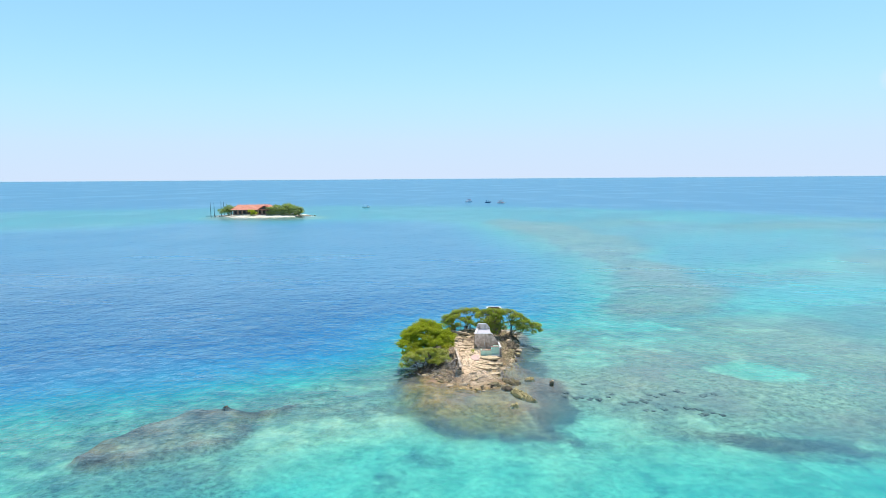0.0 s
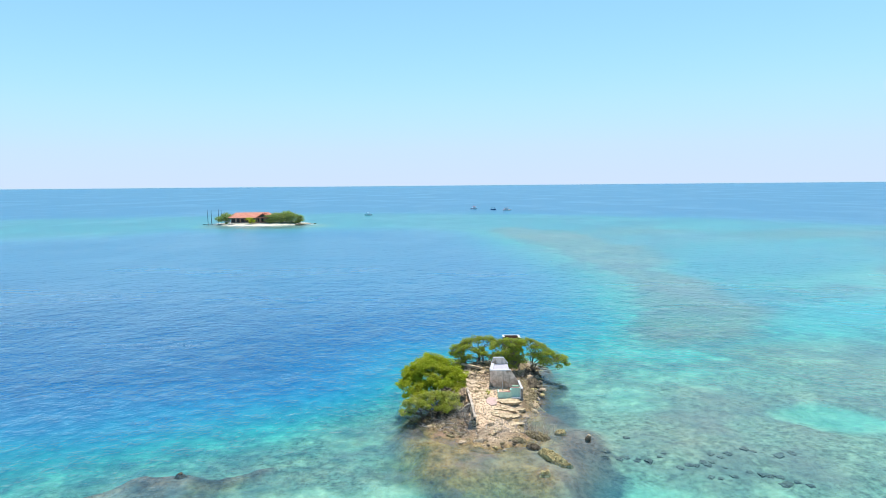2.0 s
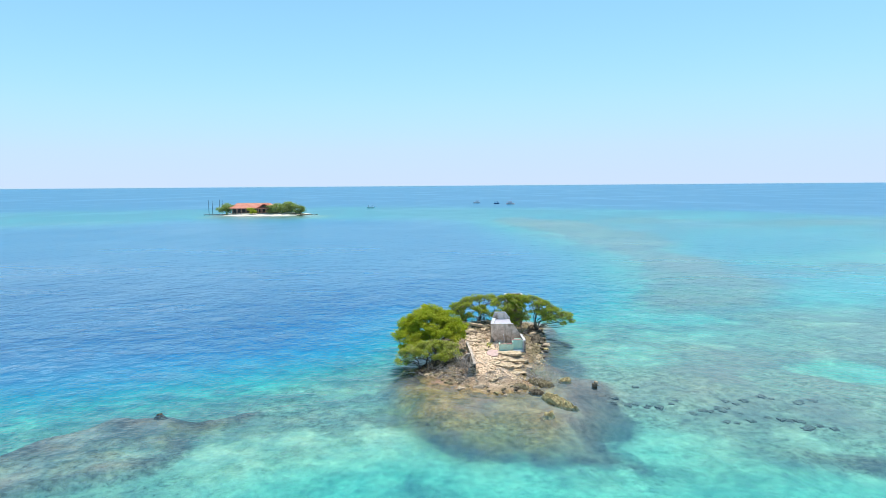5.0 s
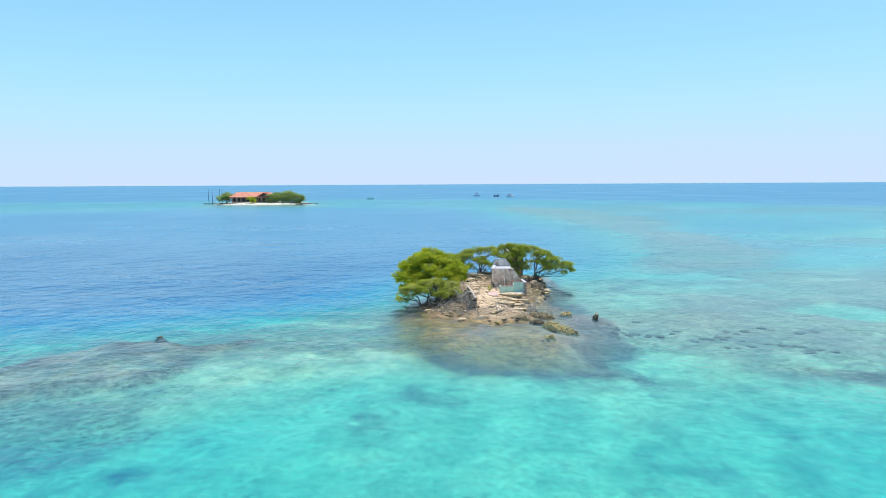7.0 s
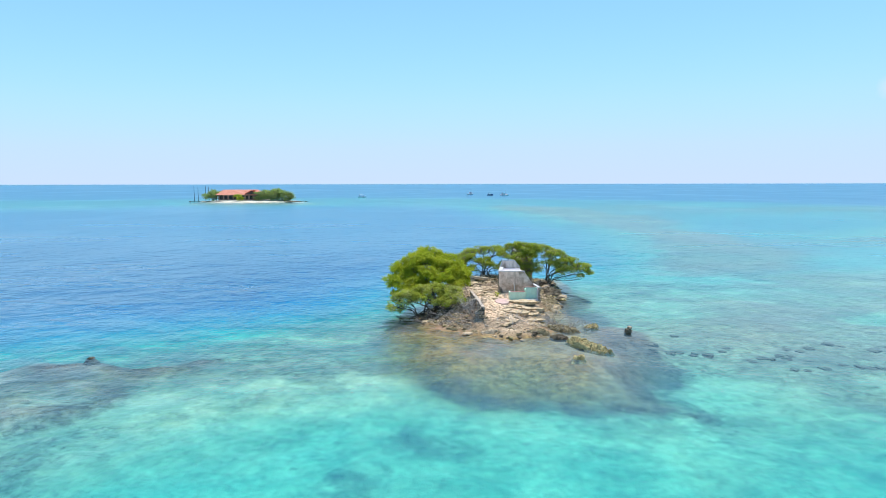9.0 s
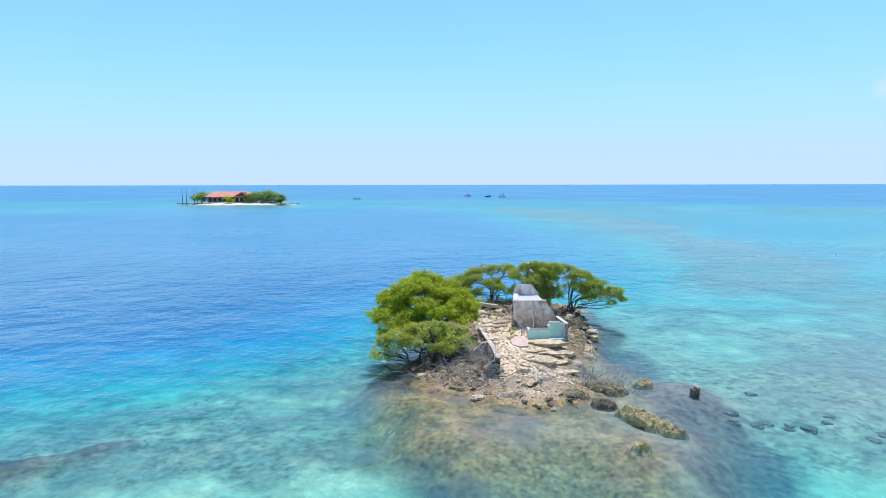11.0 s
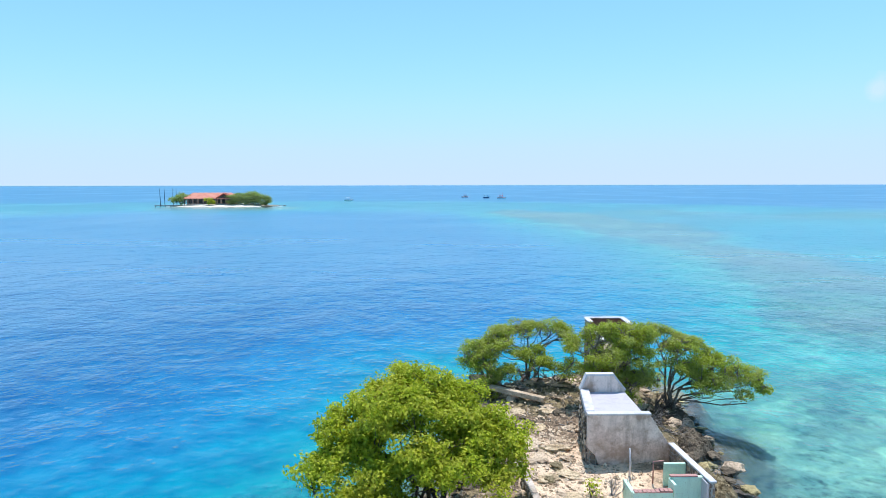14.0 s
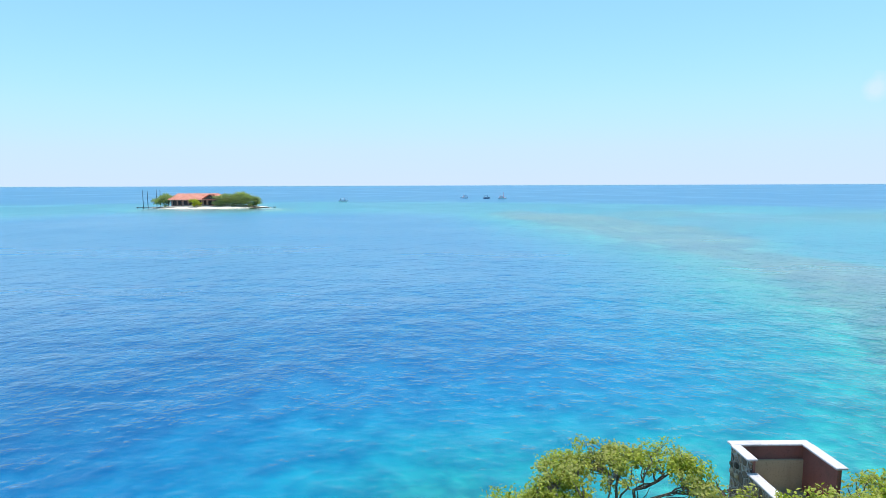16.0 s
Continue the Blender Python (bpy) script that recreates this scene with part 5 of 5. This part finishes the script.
rng = random.Random(7)
placed = 0
while placed < 230:
    x, y = rng.uniform(-3.5, 9.5), rng.uniform(51.5, 74.5)
    s = float(inside(np.array([x]), np.array([y]), ISLET_LINE)[0])
    if s < -0.5 or (s > 2.4 and y < 65.5) or (2.9 < x < 6.2 and 60 < y < 66) or (5 < x < 7.5 and y > 69) or (s > 0.9 and y < 65.5 and rng.random() < 0.6) or (1.6 < x < 4.5 and 55 < y < 66):
        continue
    size = rng.uniform(0.18, 0.55) * (1.1 if s < 0.6 else 0.9) * (0.45 if y < 57.5 else (0.35 if x > 5.5 and y < 67 else 0.9))
    dark = rng.random() < (0.55 if (x > 5.5 or y > 66 or x < 0.5) else 0.25)
    stone("shore_rock", x, y, max(islet_z(x, y), -0.1) + 0.08 * size, size, rng.uniform(0, 360), ROCK_DARK if dark else (ROCK_GOLD if s < 0.1 and rng.random() < 0.4 else ROCK),
          "pitted dark limestone rock on the shore" if dark else "weathered pale limestone rock on the shore", group="rocks along the shore", shape=rng.randrange(6), sx=rng.uniform(0.9, 1.6), sz=rng.uniform(0.6, 1.0), tilt=rng.uniform(-15, 15))
    placed += 1

ledge = random.Random(19)
for n in range(64):
    t = n / 63
    x, y = 7.3 + 1.1 * t + ledge.uniform(-0.8, 0.8), 60.2 + 9.4 * t + ledge.uniform(-0.4, 0.4)
    stone("shore_rock", x, y, 0.04 + ledge.uniform(-0.10, 0.10), ledge.choice((0.15, 0.2, 0.25, 0.3, 0.45)), ledge.uniform(0, 360), (ROCK_DARK, ROCK_DARK, ROCK_GOLD, ROCK)[n % 4], ("pitted dark limestone rock on the shore", "pitted dark limestone rock on the shore", "golden brown rock at the waterline", "weathered pale limestone rock on the shore")[n % 4],
          group="rocks along the shore", shape=n, sx=ledge.uniform(0.9, 1.5), sz=ledge.uniform(0.7, 1.1), tilt=ledge.uniform(-20, 20))

for n in range(40):
    t = n / 39
    x, y = -0.9 + 1.5 * t + ledge.uniform(-0.4, 0.6), 63.0 + 10.0 * t + ledge.uniform(-0.3, 0.3)
    stone("shore_rock", x, y, 0.15 + ledge.uniform(-0.05, 0.15), ledge.uniform(0.35, 0.85), ledge.uniform(0, 360), ROCK_DARK, "pitted dark limestone rock on the shore",
          group="rocks along the shore", shape=n, sx=ledge.uniform(0.9, 1.5), sz=ledge.uniform(0.8, 1.3), tilt=ledge.uniform(-20, 20))
for n in range(60):
    x, y = ledge.uniform(-1.7, 0.95), ledge.uniform(54.0, 61.5)
    if x < -0.2 - 0.35 * (y - 53):
        continue
    stone("shore_rock", x, y, islet_z(x, y) + 0.03, ledge.choice((0.14, 0.2, 0.25, 0.35, 0.42)), ledge.uniform(0, 360), (ROCK_DARK, ROCK_DARK, ROCK_KARST)[n % 3], "pitted dark limestone rock on the shore",
          group="rocks along the shore", shape=n, sx=ledge.uniform(0.9, 1.6), sz=ledge.uniform(0.7, 1.1), tilt=ledge.uniform(-20, 20))
for n, (x, y) in enumerate(((2.4, 71.6), (3.2, 71.7), (3.9, 71.5), (1.7, 71.2), (7.6, 68.6), (6.9, 67.2), (-1.3, 56.2), (-2.6, 56.4), (-0.4, 57.0), (-3.4, 56.8))):
    pile = Pile()
    bare_branches(pile, (x, y, islet_z(x, y) - 0.02), 0.35, 1.1, 90 + n, 8, 0.04)
    tagged(pile.ob("root_tangle", BARK), "dark tangle of dead mangrove roots and branches", "roots", "root tangles under the trees")


def flat_slab(x, y, length, width, turn, thick=0.14, tip=0.0, seed=0):
    """A ledge slab with a ragged, undercut rim and a pitted top."""
    r = random.Random(seed)
    ob = tagged(new("rock_slab"), "flat broken slab of pale limestone", "slab", "slabs by the ruin")
    ob.matrix_world = pose(x, y, islet_z(x, y) - 0.02, tip, 0, turn)
    bpy.context.view_layer.update()
    bm = bmesh.new()
    rim, rings = 40, []
    reach = [1 + 0.6 * noise.noise(Vector((math.cos(6.283 * k / rim) * 1.1, math.sin(6.283 * k / rim) * 1.1, seed * 3.7))) + 0.26 * noise.noise(Vector((math.cos(6.283 * k / rim) * 3.6, math.sin(6.283 * k / rim) * 3.6, seed * 1.9))) + r.uniform(-0.05, 0.05) for k in range(rim)]
    for f, z in ((0.84, -0.05), (0.86, 0.45), (1.0, 0.82), (0.99, 1.0), (0.75, 1.02), (0.45, 1.0), (0.2, 1.02)):
        ring = []
        for k in range(rim):
            a = 6.283 * k / rim
            p = Vector((math.cos(a) * length * 0.5, math.sin(a) * width * 0.5, 0)) * f * (1 + (reach[k] - 1) * min(1.0, f * 1.1))
            p.z = thick * z + 0.05 * noise.noise(Vector((p.x * 2.3, p.y * 2.3, seed))) + r.uniform(-0.012, 0.012)
            ring.append(bm.verts.new(p))
        rings.append(ring)
    for lo, hi in zip(rings, rings[1:]):
        for k in range(rim):
            bm.faces.new((lo[k], lo[(k + 1) % rim], hi[(k + 1) % rim], hi[k]))
    bm.faces.new(rings[-1])
    bm.faces.new(rings[0][::-1])
    part("slab_body", bm, SLAB, ob)


for n, (x, y, l, w, a) in enumerate(((4.75, 59.75, 2.3, 1.1, -4), (3.9, 58.5, 1.4, 0.7, 15), (4.4, 58.3, 1.7, 0.8, -8), (3.2, 57.6, 1.2, 0.7, 20), (4.1, 57.0, 1.6, 1.0, -15),
                                     (5.0, 57.4, 1.0, 0.6, 30), (3.1, 56.3, 1.1, 0.6, -25), (4.9, 56.1, 1.3, 0.7, 5), (5.6, 58.6, 1.0, 0.6, 20), (5.2, 58.0, 0.9, 0.7, 10),
                                     (2.6, 64.6, 0.8, 0.5, 0), (2.2, 66.4, 0.9, 0.6, 30), (2.8, 67.6, 0.7, 0.45, -20), (1.9, 62.6, 0.8, 0.5, 10), (2.4, 61.5, 0.7, 0.5, 70))):
    flat_slab(x, y, l * 0.95, w * 1.05, a, 0.08 + 0.12 * (n % 4 == 0), (n * 7) % 7 - 3, n)

flats = random.Random(41)
for n in range(90):
    x, y = (flats.uniform(0.6, 4.8), flats.uniform(64.5, 72.5)) if n % 3 else (flats.uniform(1.4, 3.3), flats.uniform(60.5, 65.5))
    if (2.9 < x < 6.2 and 60 < y < 66.2) or float(inside(np.array([x]), np.array([y]), ISLET_LINE)[0]) < 0.2:
        continue
    stone("flat_stone", x, y, islet_z(x, y) + 0.02, flats.uniform(0.16, 0.5), flats.uniform(0, 360), (ROCK, CHIPS, SLAB, ROCK_KARST)[n % 4], ("weathered flat limestone lying in debris", "pale chip of coral rock lying in debris", "broken slab of tan limestone lying in debris", "pitted brown stone lying in debris")[n % 4],
          "stone", "stones in the debris behind the wall", shape=n, sx=flats.uniform(1.1, 1.8), sz=flats.uniform(0.4, 0.7), tilt=flats.uniform(-20, 20))

for n in range(64):
    x, y = (flats.uniform(-2.4, 6.2), flats.uniform(52.2, 56.0)) if n % 2 else (flats.uniform(5.2, 7.4), flats.uniform(55.0, 61.5))
    if float(inside(np.array([x]), np.array([y]), ISLET_LINE)[0]) < -0.4:
        continue
    stone("shore_stone", x, y, islet_z(x, y) + 0.01, flats.choice((0.14, 0.2, 0.28, 0.4, 0.55)), flats.uniform(0, 360), (ROCK_KARST, ROCK, ROCK_KARST, SLAB, ROCK_DARK)[n % 5], ("pitted brown stone on the flat shore", "weathered pale stone on the flat shore", "pitted brown stone on the flat shore", "thin tan slab on the flat shore", "dark wet stone on the flat shore")[n % 5],
          "stone", "stones on the flat shore", shape=n, sx=flats.uniform(1.2, 2.0), sz=flats.uniform(0.4, 0.75), tilt=flats.uniform(-14, 14))

rubble = Pile()
chips = random.Random(21)
for k in range(3600):
    x, y = chips.uniform(-3, 9), chips.uniform(52, 74) if k % 2 else (chips.uniform(51, 57) if k % 4 else chips.uniform(62, 73))
    if float(inside(np.array([x]), np.array([y]), ISLET_LINE)[0]) < -0.1:
        continue
    r = chips.uniform(0.015, 0.055) if k % 2 else chips.uniform(0.015, 0.05) * (1.6 if y > 60 else 1.0)
    m = pose(x, y, islet_z(x, y) + 0.05 * r, chips.uniform(0, 360), chips.uniform(0, 360), chips.uniform(0, 360))
    corner = [m @ Vector((sx * r * chips.uniform(0.6, 1.3), sy * r * chips.uniform(0.6, 1.3), sz * r * chips.uniform(0.3, 0.8))) for sx in (-1, 1) for sy in (-1, 1) for sz in (-1, 1)]
    rubble.add((corner, [(0, 1, 3, 2), (4, 6, 7, 5), (0, 4, 5, 1), (2, 3, 7, 6), (0, 2, 6, 4), (1, 5, 7, 3)]))
for k in range(1300):
    x, y = chips.uniform(1.5, 3.6), chips.uniform(54.0, 66.5)
    if x > 2.6 and 58.8 < y < 60.9:
        continue
    r = chips.choice((0.015, 0.02, 0.03, 0.04, 0.06))
    m = pose(x, y, islet_z(x, y) + 0.15 * r, chips.uniform(-25, 25), chips.uniform(-25, 25), chips.uniform(0, 360))
    corner = [m @ Vector((sx * r * chips.uniform(0.6, 1.5), sy * r * chips.uniform(0.6, 1.3), sz * r * chips.uniform(0.3, 0.6))) for sx in (-1, 1) for sy in (-1, 1) for sz in (-1, 1)]
    rubble.add((corner, [(0, 1, 3, 2), (4, 6, 7, 5), (0, 4, 5, 1), (2, 3, 7, 6), (0, 2, 6, 4), (1, 5, 7, 3)]))
tagged(rubble.ob("rubble", CHIPS, flat=True), "loose coral rubble and stone chips", "rubble", kind="stuff")

for n, (x, y, h, sp, c) in enumerate(((1.0, 55.2, 1.5, 0.7, 11), (0.9, 55.9, 1.3, 0.7, 9), (3.2, 53.7, 0.9, 0.9, 6), (6.0, 54.8, 1.5, 0.8, 7), (6.6, 54.0, 0.9, 1.0, 6), (3.6, 61.6, 0.7, 0.4, 6),
                                      (1.0, 54.3, 0.5, 0.9, 6), (-1.0, 56.0, 0.5, 1.0, 7), (-0.3, 55.6, 0.4, 1.1, 8), (-2.2, 55.9, 0.35, 1.1, 8), (0.2, 57.0, 0.6, 0.8, 7), (4.4, 54.6, 0.5, 1.0, 6), (2.6, 70.4, 0.5, 1.0, 7), (6.6, 67.2, 0.7, 0.8, 7), (7.3, 66.3, 0.6, 0.8, 6),
                                      (5.3, 54.3, 0.8, 0.7, 7), (7.1, 54.6, 1.1, 0.9, 7), (0.6, 56.4, 1.0, 0.6, 7), (5.9, 56.2, 0.6, 0.8, 6), (6.5, 55.6, 0.9, 0.9, 7), (7.5, 55.2, 0.8, 1.0, 7), (7.2, 53.6, 0.7, 1.0, 7))):
    pile = Pile()
    bare_branches(pile, (x, y, islet_z(x, y) - 0.03), h, sp, 50 + n, c, 0.022)
    tagged(pile.ob("dead_shrub", DRIFT), "leafless dead shrub of bleached grey branches", "dead shrub", "dead shrubs on the islet")
litter = Pile()
sticks = random.Random(33)
for k in range(620):
    x, y = sticks.uniform(-2.6, 8.4), sticks.choice((sticks.uniform(52.5, 57.5), sticks.uniform(65.5, 73.0)))
    if k % 3 == 0:
        x, y = sticks.uniform(-1.8, 1.0), sticks.uniform(53.8, 60.0)
    if float(inside(np.array([x]), np.array([y]), ISLET_LINE)[0]) < 0.0:
        continue
    a, l = sticks.uniform(0, 6.28), sticks.uniform(0.15, 0.75)
    p = Vector((x, y, islet_z(x, y) + 0.02))
    q = p + Vector((math.cos(a) * l, math.sin(a) * l, sticks.uniform(0.0, 0.18)))
    r = sticks.uniform(0.008, 0.022)
    litter.add(tube(crooked(p, q, 3, 0.12, sticks), [r, r, r * 0.8, r * 0.5], 4))
tagged(litter.ob("driftwood_litter", DRIFT), "bleached driftwood sticks scattered over the ground", "driftwood", kind="stuff")
tree("green_seedling", (3.0, 61.6, 0.4), [((3.0, 61.6, 0.7), (0.25, 0.25, 0.25))], 260, LEAF_BRIGHT, "small bright green seedling growing in the rubble", 31, stems=1, root=0.1, leaf=0.1, clump=0.08, per=13, puff=0.12)

# ---- the far island ----
def far_height(x, y):
    s = inside(x, y, FAR_LINE) + 0.8 * fbm(x, y, 6, 3, 61)
    return np.where(s < -3.5, sea_depth(x, y) - 0.3, -1.3 + 1.45 * smooth(-3.5, 0.5, s) + 0.9 * smooth(0, 9, s))


far_sand = sheet("far_island_ground", np.arange(-132, -63.9, 0.6), np.arange(280, 324.1, 0.6), far_height, BEACH)
tagged(far_sand, "small island with a white sand beach", "island", kind="structure")


def villa():
    top = empty("villa", -101, 302, 0.8)
    top.matrix_world = pose(-101.3, 301.5, 0.75, 0, 0, 4)
    bpy.context.view_layer.update()
    tagged(top, "single-storey villa with a red clay tile hip roof", "house")
    part("wall", block(-10, 10, -2.6, 5.0, 0.0, 2.9, 0.03), HOUSE_WALL, top)
    bm = bmesh.new()
    v = [bm.verts.new(p) for p in ((-11.2, -4.2, 2.7), (11.2, -4.2, 2.7), (11.2, 6.2, 2.7), (-11.2, 6.2, 2.7), (-8.4, 1.0, 5.2), (8.2, 1.0, 5.2))]
    for f in ((0, 1, 5, 4), (1, 2, 5), (2, 3, 4, 5), (3, 0, 4), (3, 2, 1, 0)):
        bm.faces.new([v[i] for i in f])
    part("roof", bm, TILES, top, "red clay tile hip roof")
    bm = bmesh.new()
    v = [bm.verts.new(p) for p in ((3.2, -6.4, 2.9), (10.6, -6.4, 2.9), (6.9, -6.4, 5.0), (6.9, 1.0, 5.0), (3.2, -2.0, 2.9), (10.6, -2.0, 2.9))]
    for f in ((0, 2, 3, 4), (2, 1, 5, 3)):
        bm.faces.new([v[i] for i in f])
    bmesh.ops.solidify(bm, geom=bm.faces[:], thickness=0.18)
    part("porch_roof", bm, TILES, top, "red tiled porch gable")
    part("gable", prism([(4.0, -6.0, 3.0), (9.8, -6.0, 3.0), (6.9, -6.0, 4.65)], (0, 0.15, 0), 0), TIMBER, top, "dark timber gable")
    part("porch_beam", block(3.7, 10.1, -6.2, -5.9, 2.6, 2.9), TILES, top)
    for x in (4.0, 5.9, 7.9, 9.8):
        part("porch_post", block(x - 0.14, x + 0.14, -6.15, -5.87, 0.0, 2.6), HOUSE_WALL, top)
    # solid near-black panels paint the shade inside the window openings
    for x in (-8.6, -6.4, -4.2, -2.0, 1.4, 3.4, 5.6, 8.2):
        w = part("window", block(x - 0.75, x + 0.75, -2.68, -2.56, 0.5, 2.3, 0.02), HOUSE_DARK, top, "dark panel standing for a shaded opening")
        part("window_sill", block(x - 0.85, x + 0.85, -2.74, -2.60, 0.40, 0.50, 0.0), HOUSE_WALL, w)
    for x in (-10.6, -8, -5.4, -2.8):
        part("veranda_post", block(x - 0.12, x + 0.12, -4.0, -3.76, 0.0, 2.75), TIMBER, top)
    part("terrace", block(-10.5, 9.5, -6.6, -2.6, -0.35, 0.02), BEACH, top, "pale terrace")
    return top


villa()
tree("island_tree", (-114.2, 299.5, 0.5), [((-116.0, 299, 2.9), (2.8, 2.4, 1.7)), ((-112.2, 299.6, 3.1), (2.7, 2.4, 1.7)), ((-114.2, 300.5, 3.9), (2.6, 2.2, 1.4)), ((-114.0, 298.8, 2.0), (2.8, 2.0, 1.3))], 11000, LEAF_FAR_HAZED, "round green shade tree beside the villa", 71, leaf=0.42, clump=0.4, per=18, puff=1.0, gaps=0.5, root=0.4)
tree("island_shrub", (-100.0, 294.2, 0.4), [((-100.0, 294.2, 1.9), (2.2, 1.6, 1.6)), ((-98.6, 294.4, 1.4), (1.4, 1.2, 1.1))], 4000, LEAF_BRIGHT, "rounded green shrub on the sand before the villa", 72, leaf=0.36, clump=0.3, per=16, puff=0.7, root=0.3)
for n, (x, y, h, w) in enumerate(((-90.6, 297, 3.6, 2.2), (-88.0, 299, 4.2, 2.6), (-85.2, 298, 4.0, 2.6), (-82.4, 300, 4.3, 2.6), (-79.8, 299, 3.8, 2.3), (-84.0, 303, 4.6, 3.0), (-77.2, 300.5, 2.8, 1.8))):
    tree("island_tree", (x, y, 0.5), [((x, y, h), (w * 1.15, w * 1.1, 1.6)), ((x + 0.9, y - 0.8, h - 1.3), (w * 0.95, w * 0.8, 1.3)), ((x - 0.4, y - 1.0, h - 2.1), (w * 0.95, w * 0.7, 1.1))], 5600, LEAF_FAR_HAZED, "green tree of the island's small grove", 80 + n, leaf=0.42, clump=0.38, per=18, puff=1.0, gaps=0.5, root=0.4, stems=2)

for n, (x, h) in enumerate(((-123.5, 7.6), (-122.0, 7.2), (-118.7, 7.7), (-117.4, 7.4))):
    pole = tagged(new("mooring_pole"), "tall dark timber pole standing by the jetty", "pole", "poles by the jetty")
    pole.matrix_world = pose(x, 300 + 0.8 * n, -1.2, 0, (n % 3 - 1) * 0.8, 0)
    bpy.context.view_layer.update()
    pile = Pile()
    pile.add(tube([(0, 0, 0), (0, 0, h * 0.6), (0.03, 0, h + 1.2)], [0.13, 0.11, 0.08], 8))
    pile.ob("shaft", STEEL, pole)
jetty = tagged(new("jetty"), "low dark timber jetty at the island's end", "jetty")
jetty.matrix_world = pose(-118.5, 298.3, 0, 0, 0, 8)
bpy.context.view_layer.update()
part("deck", block(-6.4, 7.5, -0.9, 0.9, 0.28, 0.45), TIMBER, jetty)
for k in range(7):
    part("pile", block(-6.1 + 2.1 * k, -5.85 + 2.1 * k, -0.8, -0.55, -1.2, 0.28, 0.0), TIMBER, jetty)
for n in range(16):
    x = -76.5 + n * 0.55 + rng.uniform(-0.5, 0.5)
    stone("island_rock", x, 294.5 + 0.35 * n + rng.uniform(-0.8, 0.8), 0.15, rng.uniform(0.8, 1.7) * (1 - 0.03 * n), rng.uniform(0, 360), ROCK_DARK if n % 3 else ROCK, "brown rock on the island's point", group="rocks on the island's point", shape=n)


# ---- boats ----
def boat(x, y, turn, length, hull, trim, label, cabin=True, mast=0.0, roof=None):
    top = tagged(new("fishing_boat"), label, "boat", "moored boats")
    top.matrix_world = pose(x, y, 0, 0, 0, turn)
    bpy.context.view_layer.update()
    half, wide = length / 2, length * 0.15
    bm = bmesh.new()
    rings = []
    for t, w, lift in ((-1, 0.75, 0.05), (-0.5, 1.0, 0.0), (0.2, 0.95, 0.05), (0.7, 0.6, 0.2), (1.0, 0.06, 0.42)):
        x0, zt = t * half, 0.75 + lift
        rings.append([bm.verts.new(p) for p in ((x0, -wide * w, zt), (x0 * 0.96, -wide * w * 0.6, -0.25), (x0 * 0.96, wide * w * 0.6, -0.25), (x0, wide * w, zt))])
    for a, b in zip(rings, rings[1:]):
        for k in range(4):
            bm.faces.new((a[k], a[(k + 1) % 4], b[(k + 1) % 4], b[k]))
    bm.faces.new(rings[0])
    bm.faces.new(rings[-1][::-1])
    part("hull", bm, hull, top)
    part("gunwale", block(-half, half * 0.6, -wide * 1.02, wide * 1.02, 0.70, 0.82), trim, top)
    if cabin:
        part("cabin", block(-half * 0.6, half * 0.05, -wide * 0.7, wide * 0.7, 0.82, 1.9, 0.05), BOAT_WHITE, top)
        part("cabin_roof", block(-half * 0.7, half * 0.15, -wide * 0.8, wide * 0.8, 1.9, 2.02, 0.02), trim, top)
    if roof:
        part("awning", block(-half * 0.6, half * 0.4, -wide * 0.9, wide * 0.9, 1.95, 2.05, 0.02), roof, top)
        for px in (-0.55, 0.35):
            for py in (-0.8, 0.8):
                part("awning_post", block(px * half - 0.04, px * half + 0.04, py * wide - 0.04, py * wide + 0.04, 0.8, 1.95, 0.0), STEEL, top)
    if mast:
        pile = Pile()
        pile.add(tube([(half * 0.2, 0, 0.8), (half * 0.2, 0, mast)], [0.09, 0.05], 6))
        pile.ob("mast", BOAT_RED, top)
    return top


boat(41.5, 420, 12, 6.2, BOAT_WHITE, BOAT_RED, "white and red fishing boat with a cabin and mast", True, 4.2)
boat(32.5, 432, 10, 4.2, BOAT_BLUE, BOAT_BLUE, "small dark blue boat moored near the reef", False, 0, BOAT_BLUE)
boat(18.6, 448, 170, 5.4, BOAT_WHITE, BOAT_RED, "white and red motor boat with a cabin", True, 2.6)
boat(-51.5, 372, 5, 5.0, BOAT_WHITE, BOAT_BLUE, "small white boat with a pale awning", False, 0, BOAT_WHITE)

# ---- stones of the rubble walls ----
WALL_STONES = (ROCK, ROCK_DARK, CHIPS)
rubble_face(ruin, (3.31, 63.62), (3.60, 65.64), 0.35, lambda t: 2.0, WALL_STONES, 3, 120)
rubble_face(garden_wall, (1.015, 62.5), (1.39, 54.5), 0.3, lambda t: 0.80 + 0.5 * t, WALL_STONES, 5, 190)
rubble_face(garden_wall, (0.2, 57.595), (1.2, 57.595), 0.2, lambda t: 0.25 + 0.85 * t, WALL_STONES, 6, 30)
rubble_face(garden_wall, (1.22, 54.49), (1.54, 54.49), 0.3, lambda t: 1.28, WALL_STONES, 8, 20)
rubble_face(back_room, (5.255, 71.5), (5.255, 68.9), 1.6, lambda t: 3.3 if t < 0.28 else 3.0, WALL_STONES, 7, 60)
rubble_face(ruin, (6.145, 60.6), (6.145, 63.4), 0.3, lambda t: 1.3, WALL_STONES, 9, 50)
